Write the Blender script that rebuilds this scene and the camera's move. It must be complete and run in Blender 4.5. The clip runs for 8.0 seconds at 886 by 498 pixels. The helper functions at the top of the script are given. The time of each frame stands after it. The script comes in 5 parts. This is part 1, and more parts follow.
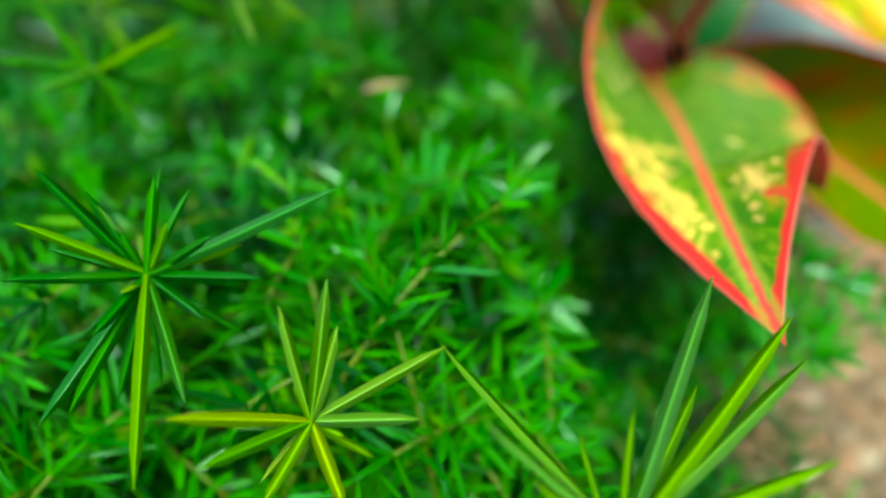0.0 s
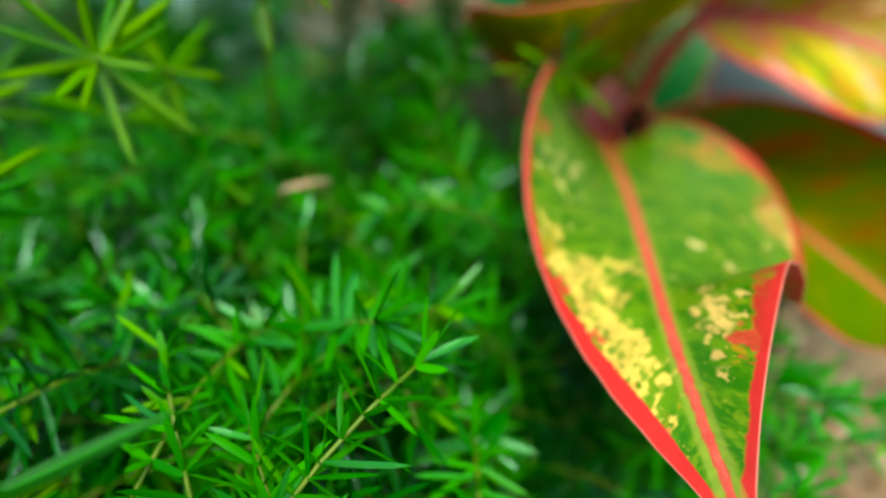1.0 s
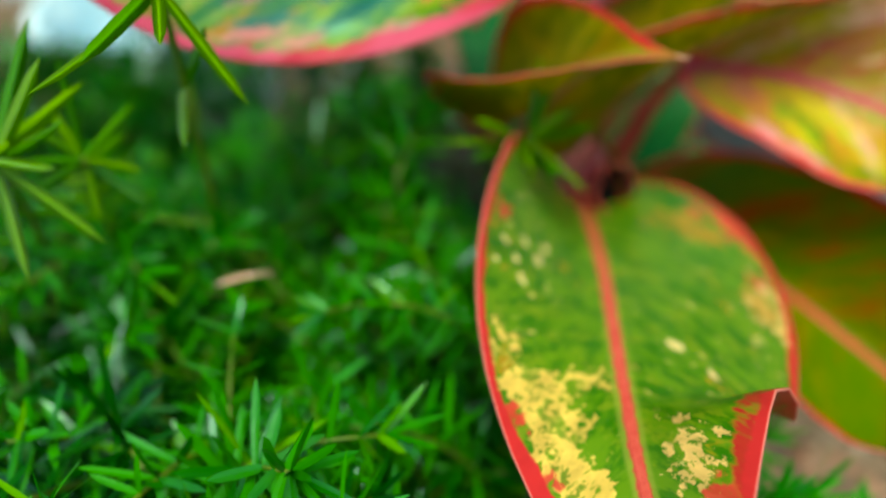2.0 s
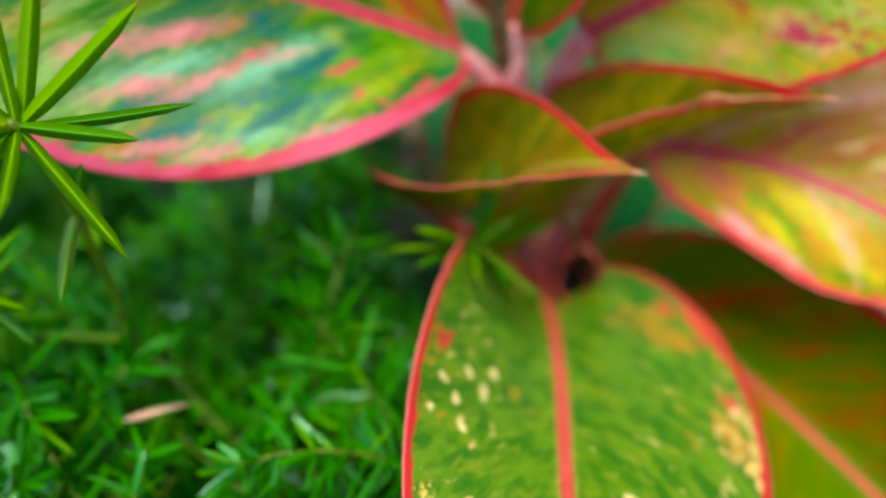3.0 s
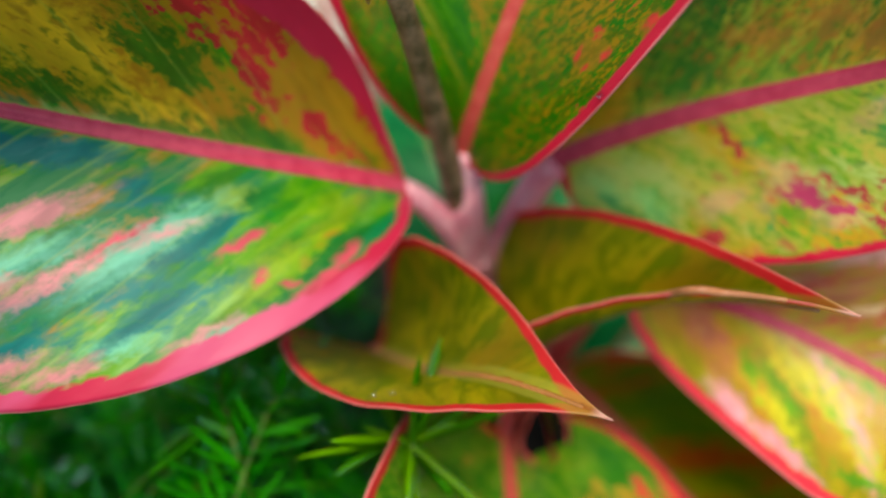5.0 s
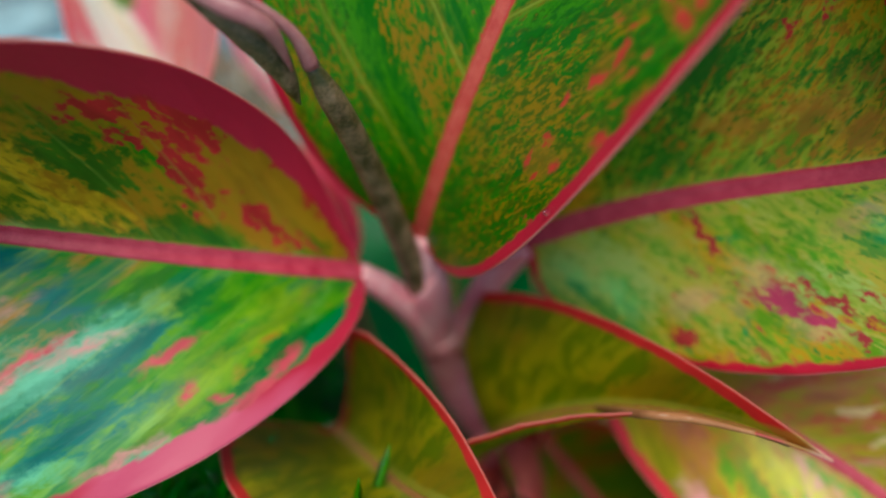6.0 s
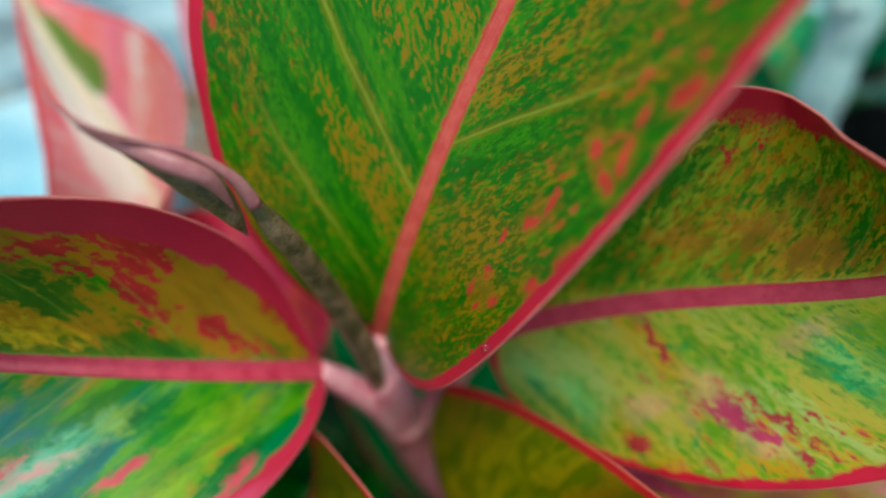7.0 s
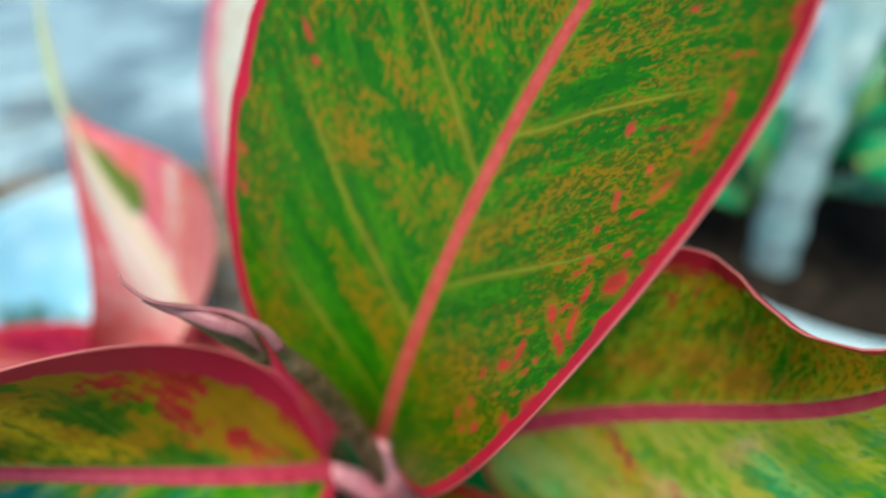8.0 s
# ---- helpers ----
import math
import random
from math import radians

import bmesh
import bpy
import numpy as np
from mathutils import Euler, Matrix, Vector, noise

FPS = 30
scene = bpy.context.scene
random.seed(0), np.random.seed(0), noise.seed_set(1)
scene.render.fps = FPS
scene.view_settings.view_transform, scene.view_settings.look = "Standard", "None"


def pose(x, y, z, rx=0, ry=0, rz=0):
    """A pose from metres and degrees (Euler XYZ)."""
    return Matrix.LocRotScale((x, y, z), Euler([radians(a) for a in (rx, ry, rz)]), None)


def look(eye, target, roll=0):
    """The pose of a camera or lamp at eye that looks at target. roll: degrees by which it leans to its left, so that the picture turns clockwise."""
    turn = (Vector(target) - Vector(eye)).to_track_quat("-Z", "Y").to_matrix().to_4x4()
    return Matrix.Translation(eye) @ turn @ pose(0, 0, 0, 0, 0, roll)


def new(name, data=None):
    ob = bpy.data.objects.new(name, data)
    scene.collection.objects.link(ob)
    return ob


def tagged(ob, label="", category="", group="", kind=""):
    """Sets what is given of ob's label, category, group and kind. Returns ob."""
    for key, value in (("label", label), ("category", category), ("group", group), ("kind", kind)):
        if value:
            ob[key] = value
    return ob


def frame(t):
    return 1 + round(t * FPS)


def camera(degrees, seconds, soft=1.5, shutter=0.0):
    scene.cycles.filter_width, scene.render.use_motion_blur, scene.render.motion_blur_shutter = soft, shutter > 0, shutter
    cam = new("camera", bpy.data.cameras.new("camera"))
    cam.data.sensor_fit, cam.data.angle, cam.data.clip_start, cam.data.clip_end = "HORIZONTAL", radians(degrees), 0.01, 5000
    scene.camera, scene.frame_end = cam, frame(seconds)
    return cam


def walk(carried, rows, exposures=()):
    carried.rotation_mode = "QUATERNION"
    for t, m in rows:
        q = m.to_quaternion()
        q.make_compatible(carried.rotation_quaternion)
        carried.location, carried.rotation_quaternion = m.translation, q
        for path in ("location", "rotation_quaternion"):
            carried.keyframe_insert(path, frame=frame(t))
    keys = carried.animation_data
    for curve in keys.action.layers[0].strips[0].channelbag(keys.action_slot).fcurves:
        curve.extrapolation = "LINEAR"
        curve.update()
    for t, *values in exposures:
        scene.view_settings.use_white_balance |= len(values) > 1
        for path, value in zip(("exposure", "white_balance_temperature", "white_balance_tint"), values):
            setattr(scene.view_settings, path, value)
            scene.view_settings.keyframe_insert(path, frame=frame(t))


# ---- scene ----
from itertools import product

# ---- camera ----
cam = camera(65.0, 8.0, soft=2.3)
cam.data.dof.use_dof = True
cam.data.dof.focus_distance = 0.088
cam.data.dof.aperture_fstop = 6.3
PATH = [
    (0.0, (0.00005, -0.00004, 0.24004), (0.00005, 0.10226, 0.13034), 0.000),
    (0.5, (0.00497, 0.01326, 0.24010), (0.00623, 0.11669, 0.13147), -0.489),
    (1.0, (0.01260, 0.02916, 0.24037), (0.01550, 0.13402, 0.13315), -1.074),
    (1.2, (0.01482, 0.03429, 0.24023), (0.01760, 0.13986, 0.13371), -1.619),
    (2.3, (0.02770, 0.05646, 0.24010), (0.02958, 0.16543, 0.13704), -2.882),
    (2.5, (0.03003, 0.06209, 0.24168), (0.03283, 0.17148, 0.13909), -2.659),
    (3.0, (0.03546, 0.07368, 0.24529), (0.03936, 0.18290, 0.14254), -2.524),
    (3.5, (0.03764, 0.08486, 0.24774), (0.04191, 0.19327, 0.14417), -2.455),
    (4.0, (0.04077, 0.09688, 0.24959), (0.04568, 0.20457, 0.14528), -2.071),
    (4.5, (0.04460, 0.10579, 0.25111), (0.05023, 0.21317, 0.14653), -1.790),
    (4.7, (0.04640, 0.10945, 0.25176), (0.05180, 0.21691, 0.14725), -1.698),
    (5.8, (0.05841, 0.12773, 0.25701), (0.05986, 0.23495, 0.15212), -2.830),
    (6.0, (0.06069, 0.13079, 0.25855), (0.06183, 0.23813, 0.15378), -2.751),
    (6.5, (0.06460, 0.13537, 0.26301), (0.06517, 0.24371, 0.15927), -2.959),
    (7.0, (0.06899, 0.13936, 0.26968), (0.06996, 0.24918, 0.16751), -3.131),
    (7.5, (0.07130, 0.13865, 0.27872), (0.07109, 0.25098, 0.17931), -3.629),
    (8.0, (0.07248, 0.13303, 0.29146), (0.07230, 0.25062, 0.19834), -3.847),
]
walk(cam, [(t, look(eye, target, roll)) for t, eye, target, roll in PATH],
     exposures=[(0.0, 1.02, 7900, -16), (1.0, 0.74, 7900, -13), (2.4, 0.39, 7700, -5), (3.5, 0.75, 7100, 6), (4.0, 0.80, 7000, 6), (4.6, 0.70, 6900, 6), (5.9, -0.02, 6200, -12), (7.5, 0.22, 6250, -11), (8.0, 0.27, 6300, -6)])

# ---- world and light: open shade under a bright sky ----
world = bpy.data.worlds.new("sky")
scene.world = world
world.use_nodes = True
wn = world.node_tree
sky = wn.nodes.new("ShaderNodeTexSky")
sky.sky_type = "NISHITA"
sky.sun_disc = False
sky.sun_elevation = radians(76)
sky.sun_rotation = radians(174)
back = wn.nodes["Background"]
wn.links.new(sky.outputs[0], back.inputs[0])
back.inputs[1].default_value = 0.15
sun_data = bpy.data.lights.new("sun", "SUN")
sun_data.energy = 3.4
sun_data.angle = radians(36)
sun_data.color = (1.0, 0.95, 0.86)
sun = new("sun", sun_data)
sun.matrix_world = look((0.05, -0.48, 1.9), (0, 0, 0))


# ---- materials ----
def lin(r, g, b):
    f = lambda c: c / 12.92 if c <= 0.04045 else ((c + 0.055) / 1.055) ** 2.4
    return (f(r / 255), f(g / 255), f(b / 255), 1.0)


class Nodes:
    """A short way to write node graphs."""

    def __init__(self, name):
        self.mat = bpy.data.materials.new(name)
        self.mat.use_nodes = True
        self.tree = self.mat.node_tree
        self.tree.nodes.clear()
        self.out = self.tree.nodes.new("ShaderNodeOutputMaterial")

    def put(self, socket, value):
        if isinstance(value, bpy.types.NodeSocket):
            self.tree.links.new(value, socket)
        else:
            socket.default_value = value

    def math(self, op, a, b=0.0, c=0.0):
        n = self.tree.nodes.new("ShaderNodeMath")
        n.operation = op
        for i, v in enumerate((a, b, c)):
            self.put(n.inputs[i], v)
        return n.outputs[0]

    def attr(self, name):
        n = self.tree.nodes.new("ShaderNodeAttribute")
        n.attribute_name = name
        return n.outputs["Fac"]

    def xyz(self, x, y, z):
        n = self.tree.nodes.new("ShaderNodeCombineXYZ")
        for i, v in enumerate((x, y, z)):
            self.put(n.inputs[i], v)
        return n.outputs[0]

    def place(self):
        return self.tree.nodes.new("ShaderNodeTexCoord").outputs["Object"]

    def random(self):
        return self.tree.nodes.new("ShaderNodeObjectInfo").outputs["Random"]

    def island(self):
        return self.tree.nodes.new("ShaderNodeNewGeometry").outputs["Random Per Island"]

    def noise(self, vec, scale, detail=3.0, rough=0.55, warp=0.0):
        n = self.tree.nodes.new("ShaderNodeTexNoise")
        self.put(n.inputs["Vector"], vec)
        n.inputs["Scale"].default_value = scale
        n.inputs["Detail"].default_value = detail
        n.inputs["Roughness"].default_value = rough
        n.inputs["Distortion"].default_value = warp
        return n.outputs["Fac"]

    def shifted(self, vec, scale, amount):
        """vec moved about by noise, so that outlines drawn in it turn ragged."""
        n = self.tree.nodes.new("ShaderNodeTexNoise")
        self.put(n.inputs["Vector"], vec)
        n.inputs["Scale"].default_value = scale
        n.inputs["Detail"].default_value = 4.0
        n.inputs["Roughness"].default_value = 0.62
        m = self.tree.nodes.new("ShaderNodeVectorMath")
        m.operation = "MULTIPLY_ADD"
        self.put(m.inputs[0], n.outputs["Color"])
        m.inputs[1].default_value = (amount, amount, 0.0)
        a = self.tree.nodes.new("ShaderNodeVectorMath")
        self.put(m.inputs[2], vec)
        a.operation = "SUBTRACT"
        self.put(a.inputs[0], m.outputs[0])
        a.inputs[1].default_value = (amount / 2, amount / 2, 0.0)
        return a.outputs[0]

    def blots(self, vec, places):
        """How far vec lies outside the nearest of some ovals (x, y, half length, half width in mm, turn in degrees); negative inside."""
        least = None
        for x, y, long, wide, turn in places:
            n = self.tree.nodes.new("ShaderNodeMapping")
            n.vector_type = "TEXTURE"
            self.put(n.inputs["Vector"], vec)
            n.inputs["Location"].default_value = (x * 0.001, y * 0.001, 0.0)
            n.inputs["Rotation"].default_value = (0.0, 0.0, radians(turn))
            n.inputs["Scale"].default_value = (long * 0.001, wide * 0.001, 1.0)
            m = self.tree.nodes.new("ShaderNodeVectorMath")
            m.operation = "LENGTH"
            self.put(m.inputs[0], n.outputs[0])
            d = self.math("MULTIPLY_ADD", m.outputs["Value"], wide * 0.001, -wide * 0.001)
            least = d if least is None else self.math("MINIMUM", least, d)
        return least

    def cells(self, vec, scale):
        n = self.tree.nodes.new("ShaderNodeTexVoronoi")
        self.put(n.inputs["Vector"], vec)
        n.inputs["Scale"].default_value = scale
        return n.outputs["Distance"]

    def step(self, v, lo, hi):
        n = self.tree.nodes.new("ShaderNodeMapRange")
        n.interpolation_type = "SMOOTHSTEP"
        self.put(n.inputs[0], v)
        self.put(n.inputs[1], lo)
        self.put(n.inputs[2], hi)
        return n.outputs[0]

    def mix(self, f, a, b):
        n = self.tree.nodes.new("ShaderNodeMix")
        n.data_type = "RGBA"
        self.put(n.inputs[0], f)
        self.put(n.inputs[6], a)
        self.put(n.inputs[7], b)
        return n.outputs[2]

    def finish(self, color, rough=0.5, height=None, bump=0.3, depth=0.001, through_light=0.0, spec=0.5, sheen=(1.0, 1.0, 1.0)):
        b = self.tree.nodes.new("ShaderNodeBsdfPrincipled")
        self.put(b.inputs["Base Color"], color)
        self.put(b.inputs["Roughness"], rough)
        self.put(b.inputs["Specular IOR Level"], spec)
        b.inputs["Specular Tint"].default_value = (*sheen, 1.0)
        normal = None
        if height is not None:
            n = self.tree.nodes.new("ShaderNodeBump")
            n.inputs["Strength"].default_value = bump
            n.inputs["Distance"].default_value = depth
            self.put(n.inputs["Height"], height)
            normal = n.outputs[0]
            self.put(b.inputs["Normal"], normal)
        last = b.outputs[0]
        if through_light:
            t = self.tree.nodes.new("ShaderNodeBsdfTranslucent")
            self.put(t.inputs[0], color)
            m = self.tree.nodes.new("ShaderNodeMixShader")
            m.inputs[0].default_value = through_light
            self.tree.links.new(last, m.inputs[1])
            self.tree.links.new(t.outputs[0], m.inputs[2])
            last = m.outputs[0]
        self.tree.links.new(last, self.out.inputs[0])
        return self.mat


def leaf_material(name, dark, light, warm, patch, margin, rib, warm_at=(0.5, 0.5), patch_at=(0.9, 0.9),
                  patch_scale=70, streak=0.35, margin_w=0.0022, rag=0.0016, seed=0.0, fine_scale=620, spots=0.0, spot_col=None,
                  vein=0.25, rough=0.33, vein_gap=0.011, rib_w=0.0012, deep=None, deep_at=0.75, grain=0.35, zones=(), pale=(190, 190, 90), layers=(), spec=0.28, crisp=0.09, thick=(), marks=(), rim_pale=None, tip=None, glow=0.2, veins=()):
    """A variegated leaf: green ground, warm mottling and coloured patches that follow the side veins, a coloured rim and midrib.
    Pairs are for the two halves. zones: (what, u, s, du, ds, amount), stretches of the blade where a marking is stronger.
    layers: (colour, scale, streak, threshold, softness, amount, zones), further markings laid over each other.
    veins: (half, place along the midrib in mm), single pale side veins. thick: (amount, ovals), where the warm mottling is denser or thinner. marks: (colour, softness, raggedness in mm, amount, ovals), single blots."""
    g = Nodes(name)
    along, across, edge, frac, unit = g.attr("along"), g.attr("across"), g.attr("edge"), g.attr("frac"), g.attr("unit")
    ax = g.math("ABSOLUTE", across)
    side = g.math("GREATER_THAN", across, 0.0)
    slant = g.math("SUBTRACT", along, g.math("MULTIPLY", ax, 0.95))
    zed = g.math("ADD", g.math("MULTIPLY", side, 0.31), seed)

    def zone(what, start=0.0, places=zones):
        total = start
        for kind, u, s, du, ds, amount in places:
            if kind != what:
                continue
            a = g.math("DIVIDE", g.math("SUBTRACT", unit, u), du)
            c = g.math("DIVIDE", g.math("SUBTRACT", frac, s), ds)
            d = g.math("SUBTRACT", 1.0, g.math("ADD", g.math("MULTIPLY", a, a), g.math("MULTIPLY", c, c)))
            total = g.math("ADD", total, g.math("MULTIPLY", g.step(d, 0.0, 0.75), amount))
        return total

    fine = g.noise(g.xyz(slant, g.math("MULTIPLY", ax, 0.85), zed), fine_scale, 2, 0.5, 0.3)
    mid = g.noise(g.xyz(slant, g.math("MULTIPLY", ax, max(streak, 0.55)), g.math("ADD", zed, 0.7)), 230, 3, 0.55, 0.5)
    big = g.noise(g.xyz(slant, g.math("MULTIPLY", ax, streak), g.math("ADD", zed, 1.9)), patch_scale, 3, 0.55, 0.3)
    big2 = g.noise(g.xyz(slant, g.math("MULTIPLY", ax, streak * 1.2), g.math("ADD", zed, 4.3)), patch_scale * 1.4, 4, 0.6, 0.4)
    jitter = g.math("MULTIPLY", g.math("SUBTRACT", fine, 0.5), grain)
    pick = lambda pair: g.math("ADD", g.math("MULTIPLY", side, pair[1] - pair[0]), pair[0])
    col = g.mix(g.step(g.math("ADD", mid, g.math("MULTIPLY", jitter, 0.5)), 0.36, 0.64), lin(*dark), lin(*light))
    # warm mottling
    wv = g.math("ADD", g.math("ADD", big, jitter), g.math("MULTIPLY", g.math("SUBTRACT", mid, 0.5), 0.4))
    wv = g.math("ADD", wv, zone("warm"))
    flat = g.xyz(along, across, 0.0)
    for amount, ovals in thick:
        d = g.blots(g.shifted(flat, 160, 0.008), ovals)
        wv = g.math("ADD", wv, g.math("MULTIPLY", g.math("SUBTRACT", 1.0, g.step(d, -0.0016, 0.0014)), amount))
    wt = pick(warm_at)
    col = g.mix(g.step(wv, g.math("SUBTRACT", wt, crisp), g.math("ADD", wt, crisp)), col, lin(*warm))
    if deep is not None:
        dm = g.noise(g.xyz(slant, g.math("MULTIPLY", ax, streak * 0.7), g.math("ADD", zed, 7.7)), patch_scale * 1.5, 4, 0.6, 0.3)
        dv = g.math("ADD", g.math("ADD", dm, jitter), zone("deep"))
        col = g.mix(g.step(dv, deep_at - 0.06, deep_at + 0.07), col, lin(*deep))
    # coloured patches
    pv = g.math("ADD", g.math("ADD", big2, jitter), zone("patch"))
    pt = pick(patch_at)
    pcol = lin(*patch)
    pcol = g.mix(g.math("MULTIPLY", g.step(mid, 0.45, 0.7), 0.35), pcol, lin(*light))
    col = g.mix(g.step(pv, g.math("SUBTRACT", pt, 0.05), g.math("ADD", pt, 0.06)), col, pcol)
    for i, (lcol, lscale, lstreak, at, soft, amount, places) in enumerate(layers):
        ln = g.noise(g.xyz(slant, g.math("MULTIPLY", ax, lstreak), g.math("ADD", zed, 11.3 + 2.7 * i)), lscale, 4, 0.58, 0.4)
        lv = g.math("ADD", g.math("ADD", ln, g.math("MULTIPLY", jitter, 0.6)), zone("here", 0.0, [("here",) + tuple(q) for q in places]))
        col = g.mix(g.math("MULTIPLY", g.step(lv, at - soft, at + soft), amount), col, lin(*lcol))
    for mcol, soft, rag_mm, amount, ovals in marks:
        d = g.blots(g.shifted(flat, 420, rag_mm * 0.001), ovals)
        rough_edge = g.math("ADD", g.math("MULTIPLY", g.math("SUBTRACT", fine, 0.5), 0.0005 * rag_mm), g.math("MULTIPLY", g.math("SUBTRACT", mid, 0.5), 0.0004 * rag_mm))
        body = g.math("SUBTRACT", 1.0, g.step(g.math("ADD", d, rough_edge), -soft * 0.0012, soft * 0.0014))
        tone = g.mix(g.step(mid, 0.3, 0.7), lin(*[int(c * 0.92) for c in mcol]), lin(*[min(255, int(c * 1.1 + 6)) for c in mcol]))
        if rag_mm >= 8:
            body = g.math("MULTIPLY", body, g.math("SUBTRACT", 1.0, g.math("MULTIPLY", g.step(g.math("ADD", fine, g.math("MULTIPLY", mid, 0.5)), 0.80, 0.92), 0.75)))
        col = g.mix(g.math("MULTIPLY", body, amount), col, tone)
    if spots:
        sp = g.cells(g.xyz(slant, g.math("MULTIPLY", ax, 0.75), zed), 350)
        lumps = g.noise(g.xyz(slant, g.math("MULTIPLY", ax, 0.8), g.math("ADD", zed, 9.1)), 300, 3, 0.6)
        size = g.math("MULTIPLY", g.math("MINIMUM", zone("spot"), 1.0), g.math("MULTIPLY", g.step(lumps, 0.38, 0.56), spots))
        ragd = g.math("ADD", sp, g.math("MULTIPLY", jitter, 0.5))
        halo = g.math("SUBTRACT", 1.0, g.step(g.math("SUBTRACT", ragd, size), 0.02, 0.16))
        sm = g.math("SUBTRACT", 1.0, g.step(g.math("SUBTRACT", ragd, size), -0.14, 0.05))
        present = g.step(size, 0.03, 0.12)
        col = g.mix(g.math("MULTIPLY", g.math("MULTIPLY", halo, present), 0.75), col, lin(*warm))
        col = g.mix(g.math("MULTIPLY", g.math("MULTIPLY", sm, present), 0.92), col, lin(*(spot_col or margin)))
    bl = g.math("ADD", g.math("ADD", g.math("MULTIPLY", big2, 0.8), g.math("MULTIPLY", mid, 0.2)), g.math("MULTIPLY", jitter, 0.6))
    bl = g.math("ADD", bl, zone("blotch"))
    col = g.mix(g.math("MULTIPLY", g.step(bl, 0.70, 0.82), 0.5), col, g.mix(0.5, lin(*warm), lin(*margin)))
    col = g.mix(g.math("MULTIPLY", g.step(bl, 0.78, 0.90), g.math("ADD", 0.6, g.math("MULTIPLY", mid, 0.6))), col, lin(*margin))
    # fine side veins
    ph = g.math("FRACT", g.math("ADD", g.math("DIVIDE", g.math("ADD", slant, g.math("MULTIPLY", big, 0.003)), vein_gap), g.math("MULTIPLY", side, 0.4)))
    line = g.math("SUBTRACT", 1.0, g.step(g.math("ABSOLUTE", g.math("SUBTRACT", ph, 0.5)), 0.0, 0.0005 / vein_gap))
    line = g.math("MULTIPLY", line, g.step(edge, 0.004, 0.016))
    col = g.mix(g.math("MULTIPLY", line, vein), col, g.mix(0.5, lin(*light), lin(*pale)))
    near = None
    for half, start in veins:
        d = g.math("ABSOLUTE", g.math("SUBTRACT", g.math("ADD", slant, g.math("MULTIPLY", g.math("SUBTRACT", big, 0.5), 0.006)), start * 0.001))
        d = g.math("ADD", d, g.math("ABSOLUTE", g.math("SUBTRACT", side, half)))
        near = d if near is None else g.math("MINIMUM", near, d)
    if near is not None:
        fade = g.step(edge, 0.004, 0.020)
        col = g.mix(g.math("MULTIPLY", g.math("SUBTRACT", 1.0, g.step(g.math("ADD", near, g.math("MULTIPLY", jitter, -0.002)), 0.0004, 0.0018)), g.math("MULTIPLY", fade, 0.40)), col, lin(*warm))
        col = g.mix(g.math("MULTIPLY", g.math("SUBTRACT", 1.0, g.step(near, 0.00012, 0.00048)), g.math("MULTIPLY", fade, g.math("ADD", 0.35, g.math("MULTIPLY", mid, 0.6)))), col, lin(*pale))
    # rim and midrib
    ragged = g.math("ADD", margin_w, g.math("MULTIPLY", g.math("SUBTRACT", big2, 0.45), rag * 5))
    ragged = g.math("ADD", ragged, g.math("MULTIPLY", g.math("SUBTRACT", fine, 0.5), rag * 1.2))
    ragged = g.math("ADD", ragged, g.math("MULTIPLY", g.math("SUBTRACT", mid, 0.5), rag * 2.5))
    ragged = g.math("MAXIMUM", g.math("ADD", ragged, g.math("MULTIPLY", zone("rim"), g.math("ADD", 0.25, g.math("MULTIPLY", big, 1.5)))), 0.0009)
    rim = g.math("SUBTRACT", 1.0, g.step(g.math("SUBTRACT", edge, ragged), -0.0003, 0.0005))
    mcol = g.mix(mid, lin(*margin), lin(*[min(255, int(c * 1.12 + 8)) for c in margin]))
    if rim_pale is not None:
        mcol = g.mix(g.step(g.math("ADD", big, zone("pale")), 0.50, 0.66), mcol, lin(*rim_pale))
    col = g.mix(rim, col, mcol)
    # pale hairline painted on the outermost edge as the light it catches
    col = g.mix(g.math("MULTIPLY", g.math("SUBTRACT", 1.0, g.step(edge, 0.00006, 0.00020)), 0.5), col, lin(240, 170, 156))
    ribm = g.math("SUBTRACT", 1.0, g.step(g.math("ADD", ax, g.math("MULTIPLY", g.math("SUBTRACT", fine, 0.5), 0.0012)),
                                         g.math("MULTIPLY", rib_w, g.math("SUBTRACT", 1.3, unit)), g.math("ADD", g.math("MULTIPLY", rib_w, g.math("SUBTRACT", 1.3, unit)), 0.0005)))
    beside = g.math("SUBTRACT", 1.0, g.step(g.math("ADD", ax, g.math("MULTIPLY", g.math("SUBTRACT", mid, 0.5), 0.0008)), 0.0014, 0.0022))
    col = g.mix(g.math("MULTIPLY", beside, 0.55), col, g.mix(0.5, lin(*light), lin(*pale)))
    col = g.mix(ribm, col, lin(*rib))
    if tip is not None:
        col = g.mix(g.step(unit, 0.955, 0.985), col, lin(*tip))
    swell = g.math("ABSOLUTE", g.math("SUBTRACT", ph, 0.5))
    height = g.math("ADD", g.math("ADD", g.math("MULTIPLY", fine, 0.3), g.math("MULTIPLY", mid, 0.4)), g.math("MULTIPLY", g.step(swell, 0.0, 0.3), 0.35))
    rg = g.math("ADD", rough - 0.06, g.math("MULTIPLY", mid, 0.14))
    return g.finish(col, rg, height, 0.3, 0.0006, through_light=glow, spec=spec)


